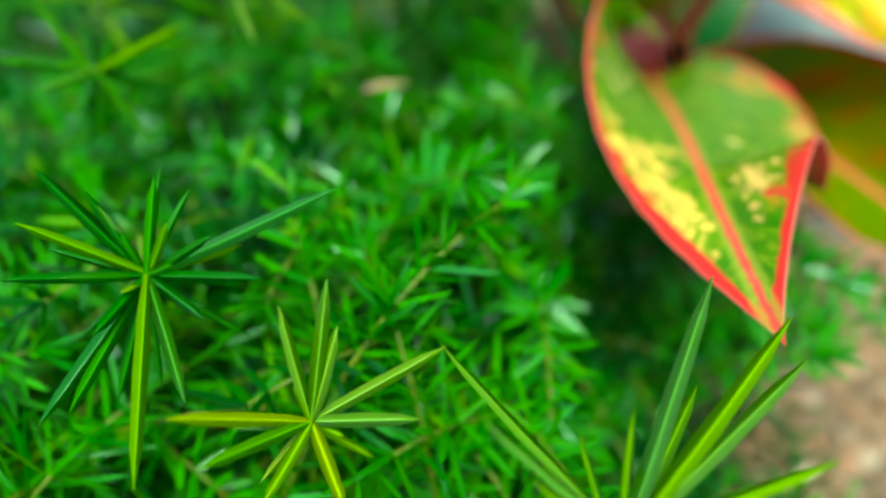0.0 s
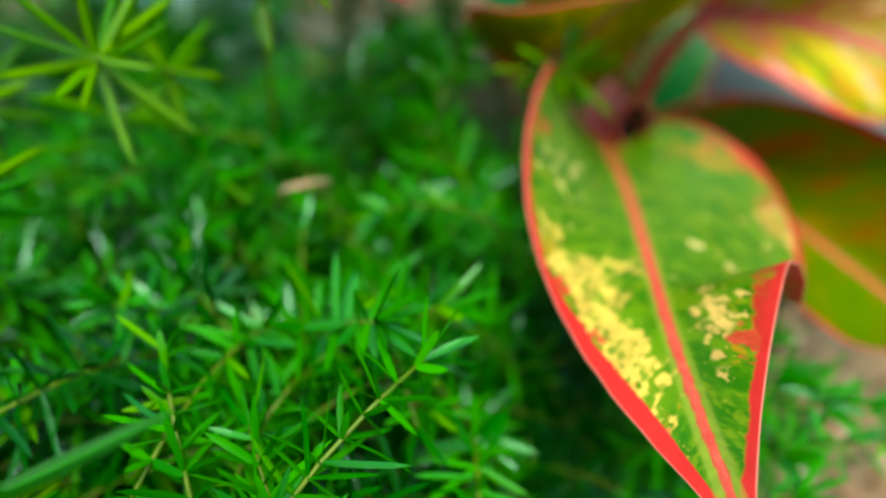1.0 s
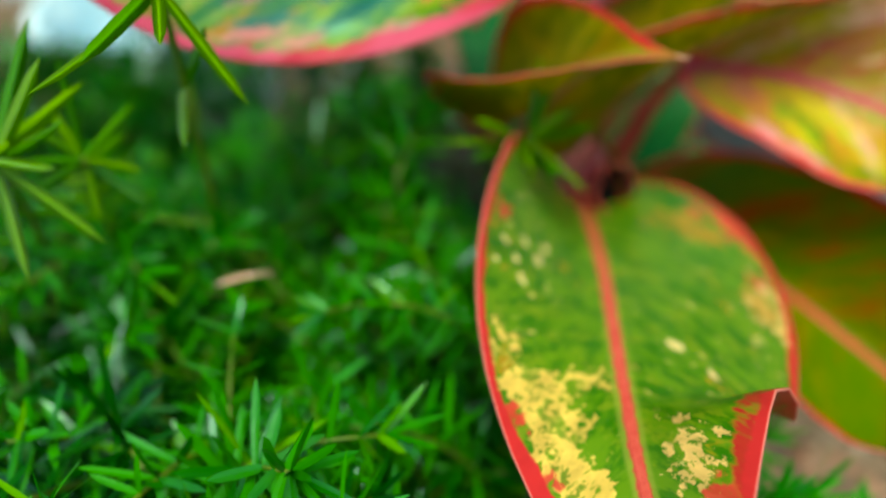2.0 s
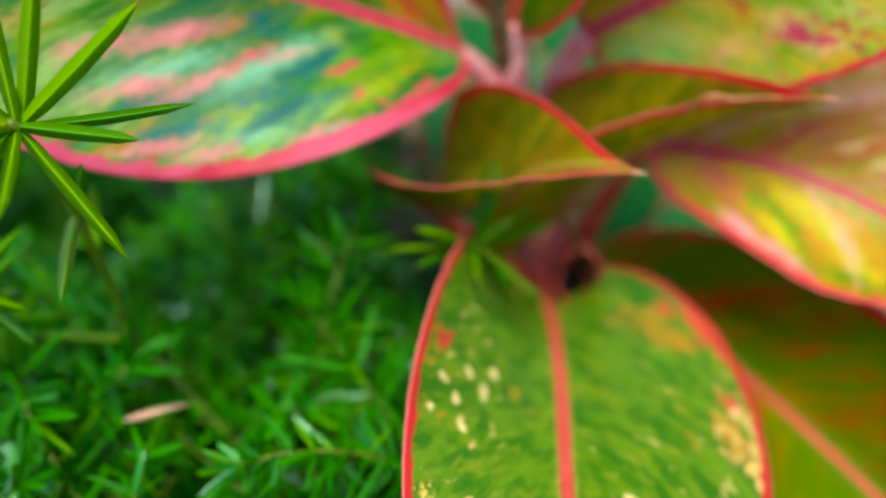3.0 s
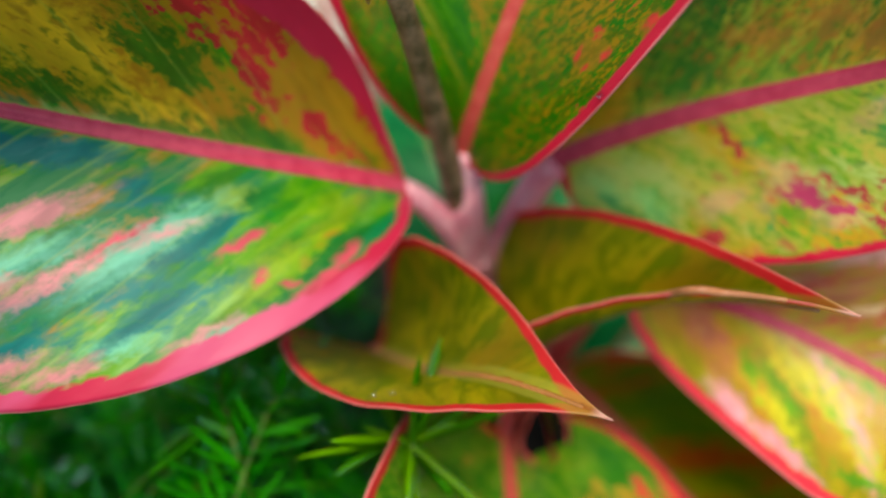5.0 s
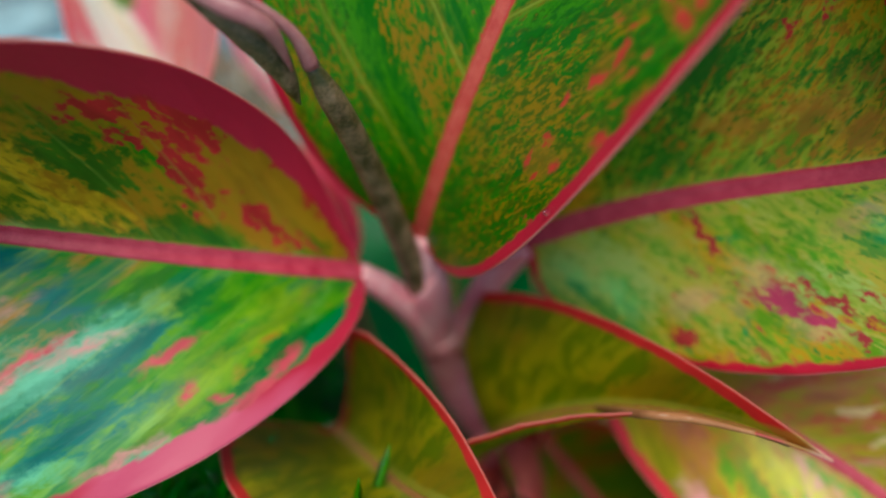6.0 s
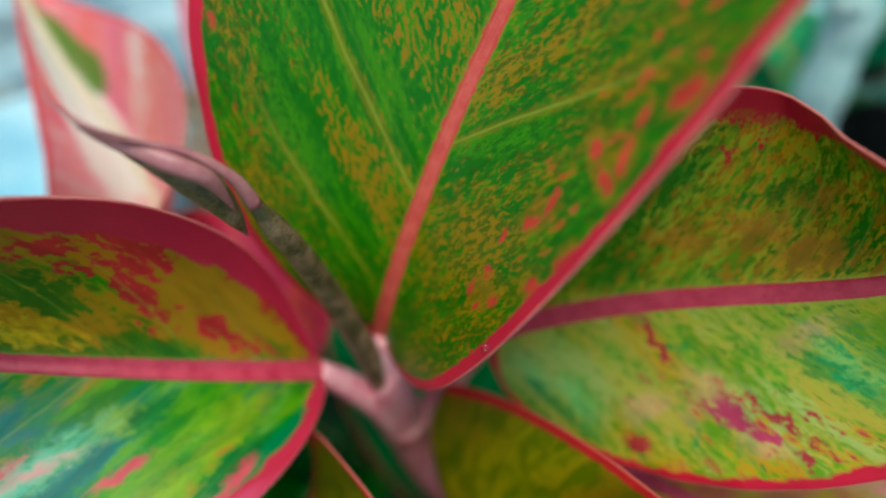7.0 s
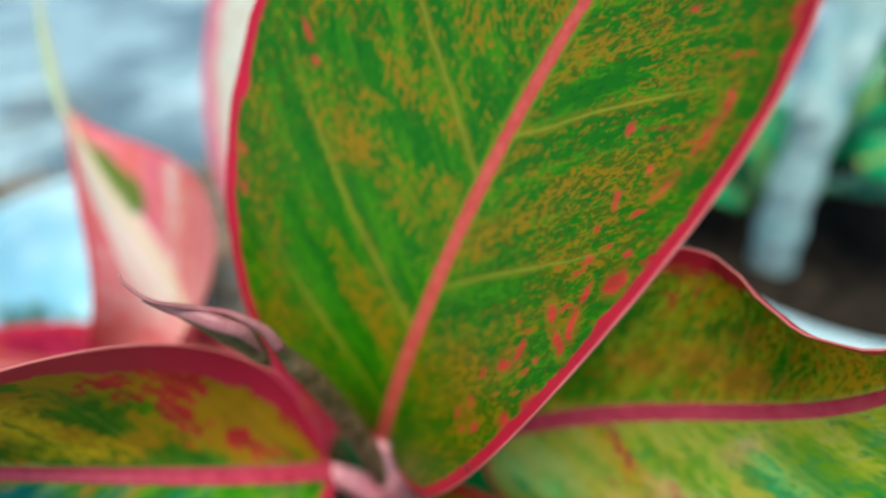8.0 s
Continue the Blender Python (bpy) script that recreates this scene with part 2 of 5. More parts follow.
def plain(name, a, b, scale=60, rough=0.5, bump=0.3, depth=0.001, through_light=0.0, spec=0.5):
    """Two tones mixed by noise at two scales."""
    g = Nodes(name)
    p = g.place()
    n1, n2 = g.noise(p, scale, 4, 0.6), g.noise(p, scale * 7, 3, 0.6)
    f = g.math("ADD", g.math("MULTIPLY", n1, 0.7), g.math("MULTIPLY", n2, 0.3))
    col = g.mix(g.step(f, 0.32, 0.68), lin(*a), lin(*b))
    return g.finish(col, rough, f, bump, depth, through_light, spec=spec)


mat_lower = leaf_material("lower_leaf", (44, 112, 6), (96, 142, 20), (170, 132, 30), (232, 206, 128), (184, 36, 38), (196, 76, 66),
                          (0.74, 0.72), (0.98, 0.98), 70, 0.7, 0.0016, 0.0005, 0.13, vein=0.12, rib_w=0.0012, grain=0.8, crisp=0.05, zones=[
                              ("rim", 0.88, 1.0, 0.20, 0.5, 0.0024), ("blotch", 0.72, -0.98, 0.16, 0.34, 0.40), ("blotch", 0.55, 0.95, 0.3, 0.2, 0.12)], layers=[
                              ((120, 146, 30), 260, 0.8, 0.60, 0.06, 0.7, []),
                              ((226, 196, 128), 420, 0.8, 0.745, 0.03, 0.9, [(0.45, 0.62, 0.22, 0.40, 0.06), (0.60, -0.45, 0.22, 0.40, 0.06), (0.42, -0.88, 0.2, 0.2, 0.12)])],
                          thick=[(0.22, [(30, -20, 11, 5.6, -37), (59, -30, 7, 3.3, -10), (63, -21, 3, 2, -23), (122, -8, 5, 2.4, 9), (60, 10, 3.5, 2, -53)])],
                          marks=[((228, 192, 92), 0.5, 14, 0.92, [(101, 14, 7.2, 4.2, -64), (114, 9, 9.6, 4.2, -26), (93, 21, 2.4, 1.2, -42), (123, 6, 6, 1.6, -5), (96, 10.5, 8, 1.8, -123)]),
                                 ((226, 186, 110), 0.3, 14, 0.9, [(112.4, -6.9, 5.4, 1.5, -11), (117, -8, 4, 1.0, 20), (63, -34.2, 9.8, 1.6, 7), (57, -31, 4, 0.8, 20)]),
                                 ((236, 206, 142), 0.25, 3, 0.9, [(71.5, 25.6, 1.1, 0.9, 70), (64.9, 20.9, 1.0, 0.8, -70), (59, 15.7, 1.5, 0.8, -150), (66.3, 17, 1.9, 0.9, 6), (72.7, 22.2, 1.2, 0.8, -161),
                                                                  (76.7, 19.7, 1.3, 1.0, -104), (78.9, 26, 0.8, 0.6, -100), (51.2, -32.4, 2.2, 0.9, -139), (80.3, -9.9, 2.0, 1.0, -28), (87.7, -14.9, 1.4, 0.8, -14)]),
                                 ((96, 132, 28), 0.25, 10, 0.9, [(104, 12, 3.4, 0.8, -40), (97, 16, 2.4, 0.7, -70), (110, 11.4, 1.8, 0.6, -20), (117, 8, 2.2, 0.5, -30)]),
                                 ((214, 60, 52), 0.35, 8, 0.9, [(65.8, 28.6, 2.4, 1.2, -179), (30.3, -32.6, 9.2, 2.4, -17), (49.7, -31.4, 2.4, 1.6, -41), (120.3, -13.2, 3.2, 1.6, -136), (128, 8.2, 6, 1.4, -19), (114.4, 12.5, 1.4, 0.9, -14),
                                                                (105.7, 17.6, 1.3, 1.0, -46), (23.9, -25.5, 2.2, 1.0, -21), (121.5, -9.6, 2.6, 0.8, -1)])])
mat_olive_right = leaf_material("olive_leaf", (116, 136, 0), (152, 152, 0), (184, 100, 10), (206, 84, 20), (206, 44, 38), (204, 84, 60),
                                (0.58, 0.58), (0.74, 0.76), 70, 0.25, 0.0018, 0.0005, 2.2, vein=0.06, glow=0.5, layers=[
                                    ((92, 148, 10), 60, 0.4, 0.52, 0.12, 0.75, [(0.75, 0.5, 0.4, 0.6, 0.14)]),
                                    ((206, 92, 24), 160, 0.22, 0.66, 0.05, 0.8, [(0.35, 0.2, 0.5, 0.9, 0.03)])])
mat_yellow = leaf_material("yellow_leaf", (142, 134, 4), (174, 158, 8), (186, 146, 26), (206, 108, 84), (206, 46, 58), (178, 40, 48),
                           (0.58, 0.52), (0.62, 0.98), 66, 0.4, 0.0024, 0.0010, 3.7, deep=(92, 140, 6), deep_at=0.60, crisp=0.12, zones=[
                               ("patch", 0.10, 0.4, 0.16, 0.7, 0.30), ("warm", 0.6, 0.3, 0.5, 0.4, 0.10), ("blotch", 0.3, 0.95, 0.4, 0.2, 0.22)], layers=[
                               ((190, 116, 40), 80, 0.5, 0.57, 0.13, 0.6, [(0.12, 0.0, 0.24, 0.9, 0.16)]),
                               ((226, 160, 150), 60, 0.4, 0.62, 0.07, 0.85, [(0.62, -0.75, 0.45, 0.45, 0.16)]),
                               ((188, 50, 60), 50, 0.4, 0.60, 0.06, 0.85, [(0.66, -0.85, 0.32, 0.35, 0.14)]),
                               ((222, 196, 140), 150, 0.5, 0.70, 0.05, 0.8, [(0.45, -0.5, 0.3, 0.4, 0.08)])],
                           marks=[((208, 198, 30), 1.2, 8, 0.8, [(43, 8.9, 13, 2.6, 18), (35, 15.5, 8, 1.6, 31), (56, 14, 8, 1.6, 10)]),
                                  ((84, 150, 10), 0.7, 8, 0.9, [(36.3, 12.4, 7.3, 1.0, 36), (59, 18, 6, 1.0, -13), (51, 12.4, 8, 0.9, 19), (29, 11, 2.8, 0.7, 46), (52, 3.4, 9, 0.8, 4)]),
                                  ((232, 150, 158), 0.9, 6, 0.9, [(28.5, 20.3, 6, 2.2, 38), (40, 22.6, 8, 1.4, 10), (51, 11, 4, 0.9, 32)]),
                                  ((178, 90, 72), 1.0, 8, 0.8, [(17.8, 6.1, 7.8, 2.2, 39), (32, -9.7, 6.8, 1.4, 3), (38, -11.7, 3.2, 1.1, -66), (46, -13, 4, 1.0, 30)])])
mat_fold = leaf_material("folded_leaf", (128, 144, 0), (192, 178, 14), (190, 160, 14), (134, 98, 6), (208, 44, 46), (180, 114, 48),
                         (0.60, 0.60), (0.9, 0.9), 50, 0.9, 0.0017, 0.0003, 5.1, vein=0.05, rough=0.46, rib_w=0.0004, grain=0.15, tip=(244, 196, 176), glow=0.55, layers=[
                             ((150, 100, 14), 40, 0.8, 0.58, 0.14, 0.3, []), ((96, 92, 4), 30, 0.9, 0.55, 0.12, 0.5, [])])
mat_left = leaf_material("pink_marked_leaf", (32, 124, 2), (96, 150, 4), (172, 118, 14), (232, 150, 146), (174, 28, 58), (206, 66, 84),
                         (0.64, 0.43), (0.96, 0.96), 72, 0.42, 0.0019, 0.0012, 6.4, rim_pale=(206, 78, 112), crisp=0.08, grain=0.3, zones=[
                             ("blotch", 0.6, -0.98, 0.6, 0.14, 0.22), ("warm", 0.3, 0.55, 0.3, 0.5, 0.06),
                             ("rim", 0.42, 1.0, 0.50, 0.7, 0.0036), ("rim", 0.18, -1.0, 0.34, 0.7, 0.0017), ("pale", 0.5, -0.98, 0.5, 0.3, 0.16), ("pale", 0.4, 0.9, 0.7, 0.5, -0.3)], rough=0.40, spec=0.24, layers=[
                             ((158, 194, 112), 110, 0.3, 0.58, 0.12, 0.75, [(0.74, -0.55, 0.34, 0.5, 0.10), (0.5, 0.6, 0.9, 0.58, -0.5), (0.05, -0.4, 0.22, 0.8, -0.10)]),
                             ((160, 124, 18), 150, 0.5, 0.56, 0.06, 0.7, [(0.3, 0.55, 0.4, 0.5, 0.05), (0.6, -0.5, 0.8, 0.55, -0.5)]),
                             ((44, 108, 4), 170, 0.5, 0.57, 0.05, 0.85, [(0.68, 0.36, 0.26, 0.30, 0.02), (0.34, 0.12, 0.22, 0.12, 0.09), (0.2, 0.7, 0.3, 0.4, -0.1), (0.5, -0.6, 0.9, 0.58, -0.05)]),
                             ((6, 112, 66), 120, 0.24, 0.555, 0.07, 0.85, [(0.58, -0.4, 0.36, 0.55, 0.06), (0.5, 0.6, 0.9, 0.58, -0.5)])],
                         marks=[((208, 168, 24), 2.0, 12, 0.85, [(62, 15, 13, 6, -155), (48, 6, 8, 2, -165)]),
                                ((150, 112, 14), 1.0, 10, 0.7, [(23, 13, 13, 5.4, -144), (37.6, 8.7, 6.4, 2.5, -146), (47.5, 25, 4, 1.6, -177), (52, 18, 5, 2, -160), (48.9, -15.5, 3.0, 0.9, 144)]),
                                ((40, 100, 8), 0.6, 10, 0.9, [(46, 13.2, 8.8, 3.0, -152), (31.2, 4.1, 5.7, 1.3, -160), (38.2, 2.4, 4.6, 0.9, -178), (60, 6, 4, 1.0, -165)]),
                                ((184, 26, 42), 0.4, 10, 0.95, [(36.6, 22.8, 10, 3.6, -125), (34, 14, 5, 1.6, -130), (45.5, 22.3, 3.6, 1.2, -172), (23.1, 7.6, 3.7, 0.9, -159), (15.8, 4.8, 4.6, 1.0, -166), (31.3, 8.2, 1.6, 0.9, -137),
                                                                (39.8, 18.3, 2.3, 0.9, 179), (15, 15.5, 11.5, 2.4, -136)]),
                                ((132, 154, 10), 1.3, 5, 0.75, [(27.9, -18.8, 8.6, 2.5, 127), (19.6, -10.2, 8.6, 2.3, 139), (33.6, -8.2, 2.9, 1.6, 160)]),
                                ((36, 128, 22), 0.6, 5, 0.8, [(24, -13, 4.6, 0.6, 138), (31, -14, 5, 0.7, 138)]),
                                # pale cyan ovals: sky sheen on the blade, put into its colour
                                ((110, 180, 150), 1.2, 5, 0.8, [(45.0, -17.2, 10.4, 2.3, 139), (34.1, -30.0, 2.8, 1.2, 146), (46.8, -31.3, 3.5, 1.2, 163), (62, -22, 9, 1.6, 150)]),
                                ((0, 102, 98), 0.8, 5, 0.92, [(37.7, -15.8, 8.9, 1.5, 138), (46.4, -24.2, 5.9, 1.5, 149), (40.3, -25.2, 7.7, 1.4, 153), (44.0, -28.6, 5.6, 1.0, 157), (47.2, -8.3, 2.3, 1.1, 136), (46.0, -10.7, 4.3, 0.8, 166),
                                                              (60.8, -5.3, 10.6, 2.2, 172), (59.1, -32.2, 7.6, 1.5, 161), (62, -27.6, 6, 1.0, 158)]),
                                ((10, 98, 30), 0.6, 5, 0.92, [(29.1, -7.5, 4.2, 1.6, 132), (19.0, -16.1, 6.3, 1.3, 136), (26.9, -25.1, 4.0, 1.2, 147)]),
                                ((212, 126, 130), 0.8, 4, 0.9, [(60.7, -15.3, 8.6, 1.6, 151), (55.0, -22.3, 7.8, 0.9, 142), (42.6, -15.1, 3.4, 0.6, 151),
                                                              (36.4, -29.5, 3.0, 0.6, 150), (66, -26, 6, 1.2, 156), (72, -20, 6, 1.4, 150), (52.9, -35.0, 3.8, 1.0, 162), (62, -35.4, 6, 1.1, 160)]),
                                ((200, 66, 84), 0.45, 3, 0.95, [(32.4, -15.8, 3.6, 0.9, 144), (17.7, -17.4, 3.0, 1.0, 132), (21.7, -22.2, 4.0, 1.3, 145), (30.0, -21.5, 1.2, 0.6, 116), (25.5, -21.9, 0.8, 0.5, 154), (48.9, -16.8, 3.7, 0.4, 140)])])
mat_right = leaf_material("spotted_leaf", (108, 150, 6), (176, 178, 40), (198, 148, 14), (200, 130, 14), (184, 16, 46), (190, 26, 60),
                          (0.47, 0.56), (0.86, 0.90), 66, 0.5, 0.0013, 0.0007, 8.8, fine_scale=900, spots=0.34, spot_col=(186, 40, 66), deep=(40, 116, 0), deep_at=0.63, grain=0.8, crisp=0.07, zones=[
                              ("spot", 0.40, 0.80, 0.30, 0.24, 0.8), ("blotch", 0.62, -0.97, 0.30, 0.22, 0.40), ("rim", 0.72, -1.0, 0.30, 0.6, 0.0026),
                              ("deep", 0.5, -0.5, 0.7, 0.6, 0.05), ("deep", 0.5, 0.5, 0.7, 0.6, -0.06)], layers=[
                              ((182, 176, 70), 70, 0.5, 0.54, 0.12, 0.7, [(0.35, 0.5, 0.4, 0.5, 0.08), (0.5, -0.6, 0.9, 0.58, -0.5)]),
                              ((168, 196, 110), 90, 0.5, 0.60, 0.10, 0.6, [(0.12, 0.55, 0.16, 0.4, 0.16), (0.5, -0.6, 0.9, 0.58, -0.5)]),
                              ((52, 120, 0), 620, 0.8, 0.60, 0.05, 0.75, [(0.5, -0.5, 0.7, 0.6, 0.05), (0.5, 0.5, 0.7, 0.6, -0.06)]),
                              ((186, 112, 12), 480, 0.8, 0.62, 0.05, 0.7, [(0.5, -0.5, 0.7, 0.6, 0.04), (0.5, 0.5, 0.7, 0.6, -0.08)]),
                              ((30, 136, 50), 110, 0.4, 0.64, 0.06, 0.75, [(0.75, 0.4, 0.3, 0.5, 0.05), (0.1, 0.9, 0.2, 0.3, 0.08), (0.5, -0.6, 0.9, 0.58, -0.5)])],
                          marks=[((44, 116, 8), 0.6, 10, 0.85, [(36, -20, 8, 2.6, -10), (27, -6, 5, 1.7, -15), (52.7, -14.4, 6.9, 0.8, -12), (20, -12, 5, 1.4, -20)]),
                                 ((176, 112, 26), 0.8, 10, 0.75, [(51.5, -9.4, 4.3, 2, 0), (40.5, -9.7, 4.7, 2, 21), (58.7, -5.7, 5, 1.5, 2), (62, -13, 4, 1.2, 0)]),
                                 ((70, 146, 20), 0.9, 8, 0.7, [(50.2, 10.3, 4.5, 1.3, 38), (54.2, 3.2, 3.0, 0.7, -6), (18.2, 13.5, 5.6, 1.0, 59), (36.6, 22.1, 3.7, 0.8, 8), (24, 6, 5, 0.8, 45), (40, 9, 5, 0.8, 48), (30, 20, 4, 0.8, 38)]),
                                 ((118, 190, 104), 1.2, 6, 0.75, [(59.6, 9.7, 4.1, 1.3, 50), (16.6, 14.1, 4.2, 1.7, 58), (9, 9, 4, 1.4, 45)]),
                                 ((24, 136, 72), 0.5, 6, 0.85, [(59.4, 11.4, 3.0, 0.6, 40), (38.3, 21.2, 1.0, 0.6, 81), (37.0, 7.4, 0.8, 0.5, 29), (9.4, 11.4, 2.4, 0.7, 45), (57.2, 6.1, 4, 0.7, 36)]),
                                 ((206, 150, 110), 1.2, 6, 0.6, [(55.5, 5.6, 2.7, 1.0, -27), (38.4, 16.7, 2.4, 1.0, -53), (30.2, 16.4, 3.8, 2.0, -14), (42, 14, 5, 2, 35), (49, 21, 3.4, 1.8, 14)]),
                                 ((188, 44, 92), 0.4, 5, 0.95, [(44.1, 17.5, 3.4, 1.2, 20), (49.0, 20.1, 2.0, 1.1, 18), (43.1, 15.9, 1.6, 0.7, 73)]),
                                 ((180, 28, 56), 0.3, 6, 0.92, [(50.0, 17.3, 2.3, 0.4, 26), (27.9, 22.3, 2.2, 1.2, 6), (33.3, 6.3, 3.6, 0.7, 62), (55.2, 16.2, 0.8, 0.35, 10), (58.1, 17.8, 0.8, 0.35, 13), (56.3, 21.1, 1.4, 0.35, 41), (45.9, 15.2, 0.9, 0.35, 25), (53.7, 22.3, 0.9, 0.5, 61), (49.6, 22, 0.7, 0.4, 21)]),
                                 ((186, 96, 62), 0.35, 5, 0.8, [(43.0, 13.3, 1.4, 0.35, 31), (39.4, 15.7, 0.6, 0.35, 21), (27.1, 15.3, 0.6, 0.4, 46), (31.9, 15.7, 0.6, 0.35, 45), (33.5, 11.7, 0.6, 0.35, 47), (37.2, 14.2, 0.5, 0.3, 40), (40.6, 25.2, 1.3, 0.6, 23), (34.9, 25.7, 1.1, 0.5, 20), (47, 26.6, 0.9, 0.5, 14), (30, 12, 0.7, 0.3, 40)]),
                                 ((192, 24, 40), 0.35, 8, 0.95, [(54, -28, 5, 2.2, 30), (65.5, -22.7, 2.7, 1.1, 24), (55.3, -22.5, 0.7, 0.6, 70), (50.4, -21.4, 1.2, 0.9, 47)])])
mat_big = leaf_material("green_leaf", (34, 108, 0), (70, 136, 0), (154, 118, 4), (138, 114, 4), (188, 22, 52), (210, 64, 60),
                        (0.60, 0.58), (0.98, 0.98), 62, 0.5, 0.0018, 0.0005, 10.6, fine_scale=1150, spots=0.30, spot_col=(204, 54, 46), vein=0.22, vein_gap=0.0102, grain=1.5, crisp=0.07, pale=(150, 160, 50), veins=((0, 11.5), (0, 31.5), (0, 60.5), (1, 41), (1, 69.5)), zones=[
                            ("warm", 0.18, 0.5, 0.2, 0.5, 0.05), ("warm", 0.4, -0.88, 0.6, 0.2, 0.06), ("warm", 0.35, 0.70, 0.4, 0.4, 0.05), ("spot", 0.40, 0.72, 0.30, 0.20, 0.85), ("spot", 0.72, 0.80, 0.20, 0.14, 0.6)], layers=[
                            ((22, 92, 0), 900, 0.8, 0.58, 0.05, 0.8, [(0.3, 0.6, 0.4, 0.45, 0.05), (0.5, -0.9, 0.6, 0.2, 0.05), (0.4, -0.3, 0.4, 0.3, -0.2)])],
                        thick=[(-0.34, [(61, 34.4, 4, 1.5, 16), (46, -14.4, 13, 4.2, 124), (51, 13, 7, 2.0, 44), (63, -10.5, 6.9, 2.4, 94), (35, -20, 11.3, 2.4, 136), (83.6, 9.5, 7.7, 2.4, 28), (70, -27, 6.1, 2.2, 110), (25, -9, 6, 2.0, 120)]),
                               (0.22, [(58.6, -21, 4.6, 1.5, 127), (51, -11.1, 4.1, 0.9, 117), (82, -12.7, 4.1, 2.0, 125), (57, 7.1, 9, 2.2, 34), (70, 15.2, 5.8, 1.4, 41), (68.6, -10.1, 3.1, 1.0, 125), (24, -24.3, 5, 2.6, 120), (37, 14.8, 6.7, 2.5, 61), (70, -19.5, 4, 1.2, 113), (33, -12, 6, 1.0, 128)])],
                        marks=[((150, 106, 16), 0.35, 4, 0.6, [(55.5, 26.1, 2.6, 2.0, 119), (57.3, 30.7, 2.9, 1.9, -14), (53.9, 30.2, 3, 1.7, 104), (45, 23.2, 4, 2.2, 33), (44.8, 31.7, 2.6, 1.6, 32), (39.3, 29.1, 2.8, 1.4, 53), (32, 20, 3.4, 2.4, 60), (66.3, 33.1, 3.4, 2.2, 25), (92, 30.6, 6.5, 1.6, 170), (80.3, 30, 3.4, 1.4, 10)]),
                               ((204, 50, 46), 0.25, 2.5, 0.95, [(55.5, 26.1, 1.27, 0.86, 119), (57.3, 30.7, 1.78, 0.86, -14), (53.9, 30.2, 1.95, 0.72, 104), (43.5, 22.4, 1.44, 0.65, 33), (47.6, 23.9, 1.87, 0.58, -5), (44.8, 31.7, 1.7, 0.79, 32), (39.3, 29.1, 1.78, 0.65, 53),
                                                              (34.6, 19.7, 0.94, 0.58, 79), (30.8, 17.9, 1.27, 0.5, -19), (33, 23.3, 0.94, 0.58, 39), (65.3, 26.5, 1.27, 0.65, 32), (66.3, 33.1, 2.21, 1.15, 25), (70.4, 32, 0.68, 0.43, 40), (61.4, 29.4, 0.94, 0.58, 1), (39.5, 19.1, 0.85, 0.5, 12), (49.1, 27.9, 0.94, 0.43, 30)]),
                               ((208, 62, 50), 0.25, 2.5, 0.9, [(95.2, 30.3, 2.29, 0.5, 159), (89.5, 31, 2.63, 0.43, -178), (80.3, 30.2, 2.29, 0.5, 10), (83, 19.5, 0.94, 0.65, 1), (80.7, 26.4, 0.77, 0.5, 11), (74.2, 24.7, 1.27, 0.72, -12), (69.8, -35.7, 1.19, 0.43, 138), (66.6, -32.1, 0.68, 0.43, 107),
                                                             (100.8, 16.5, 0.77, 0.43, 34), (110, 30, 1.95, 1.01, -1), (50, -38.4, 0.77, 0.43, 130), (44.2, -36.3, 0.85, 0.43, 138)]),
                               ((196, 30, 46), 0.3, 8, 0.9, [(44, 34, 1.36, 0.72, 30), (35, 30.5, 1.36, 0.65, 40), (26, 25, 1.19, 0.58, 50), (74, 37, 2.55, 0.86, 20), (52, 35, 1.02, 0.58, 20)])])
mat_pink = leaf_material("pink_leaf", (244, 132, 138), (250, 170, 172), (244, 132, 116), (250, 244, 232), (228, 84, 100), (244, 232, 202),
                         (0.62, 0.55), (0.80, 0.74), 55, 0.3, 0.0014, 0.0006, 12.3, vein=0.05, glow=0.34, rib_w=0.0012, grain=0.6, layers=[
                             ((240, 128, 158), 40, 0.4, 0.62, 0.22, 0.8, [(0.8, -0.15, 0.7, 0.55, 0.30)]),
                             ((250, 244, 236), 50, 0.3, 0.67, 0.14, 1.0, [(0.80, -0.20, 0.60, 0.42, 0.52)]),
                             ((92, 146, 40), 110, 0.3, 0.76, 0.12, 0.9, [(0.74, 0.20, 0.24, 0.26, 0.44)])])
mat_cream = leaf_material("cream_leaf", (240, 226, 206), (250, 244, 234), (244, 214, 200), (40, 150, 116), (240, 128, 150), (232, 170, 160),
                          (0.66, 0.66), (0.66, 0.64), 90, 0.6, 0.0036, 0.0010, 23.1, vein=0.05, grain=0.6)
mat_tail = leaf_material("leaf_tip", (110, 160, 90), (160, 196, 130), (190, 200, 150), (220, 220, 190), (150, 190, 120), (200, 216, 180),
                        (0.6, 0.6), (0.8, 0.8), 90, 0.4, 0.0003, 0.0001, 18.1, vein=0.05)
mat_crimson = leaf_material("crimson_leaf", (166, 20, 62), (192, 40, 86), (196, 66, 56), (120, 120, 10), (200, 40, 70), (190, 40, 70),
                            (0.62, 0.62), (0.9, 0.9), 70, 0.3, 0.002, 0.001, 14.9)
mat_plain_green = leaf_material("plain_green_leaf", (0, 92, 36), (8, 120, 50), (20, 112, 24), (30, 120, 70), (150, 50, 50), (60, 140, 50),
                                (0.6, 0.6), (0.9, 0.9), 60, 0.4, 0.0004, 0.0001, 16.2, vein=0.2)
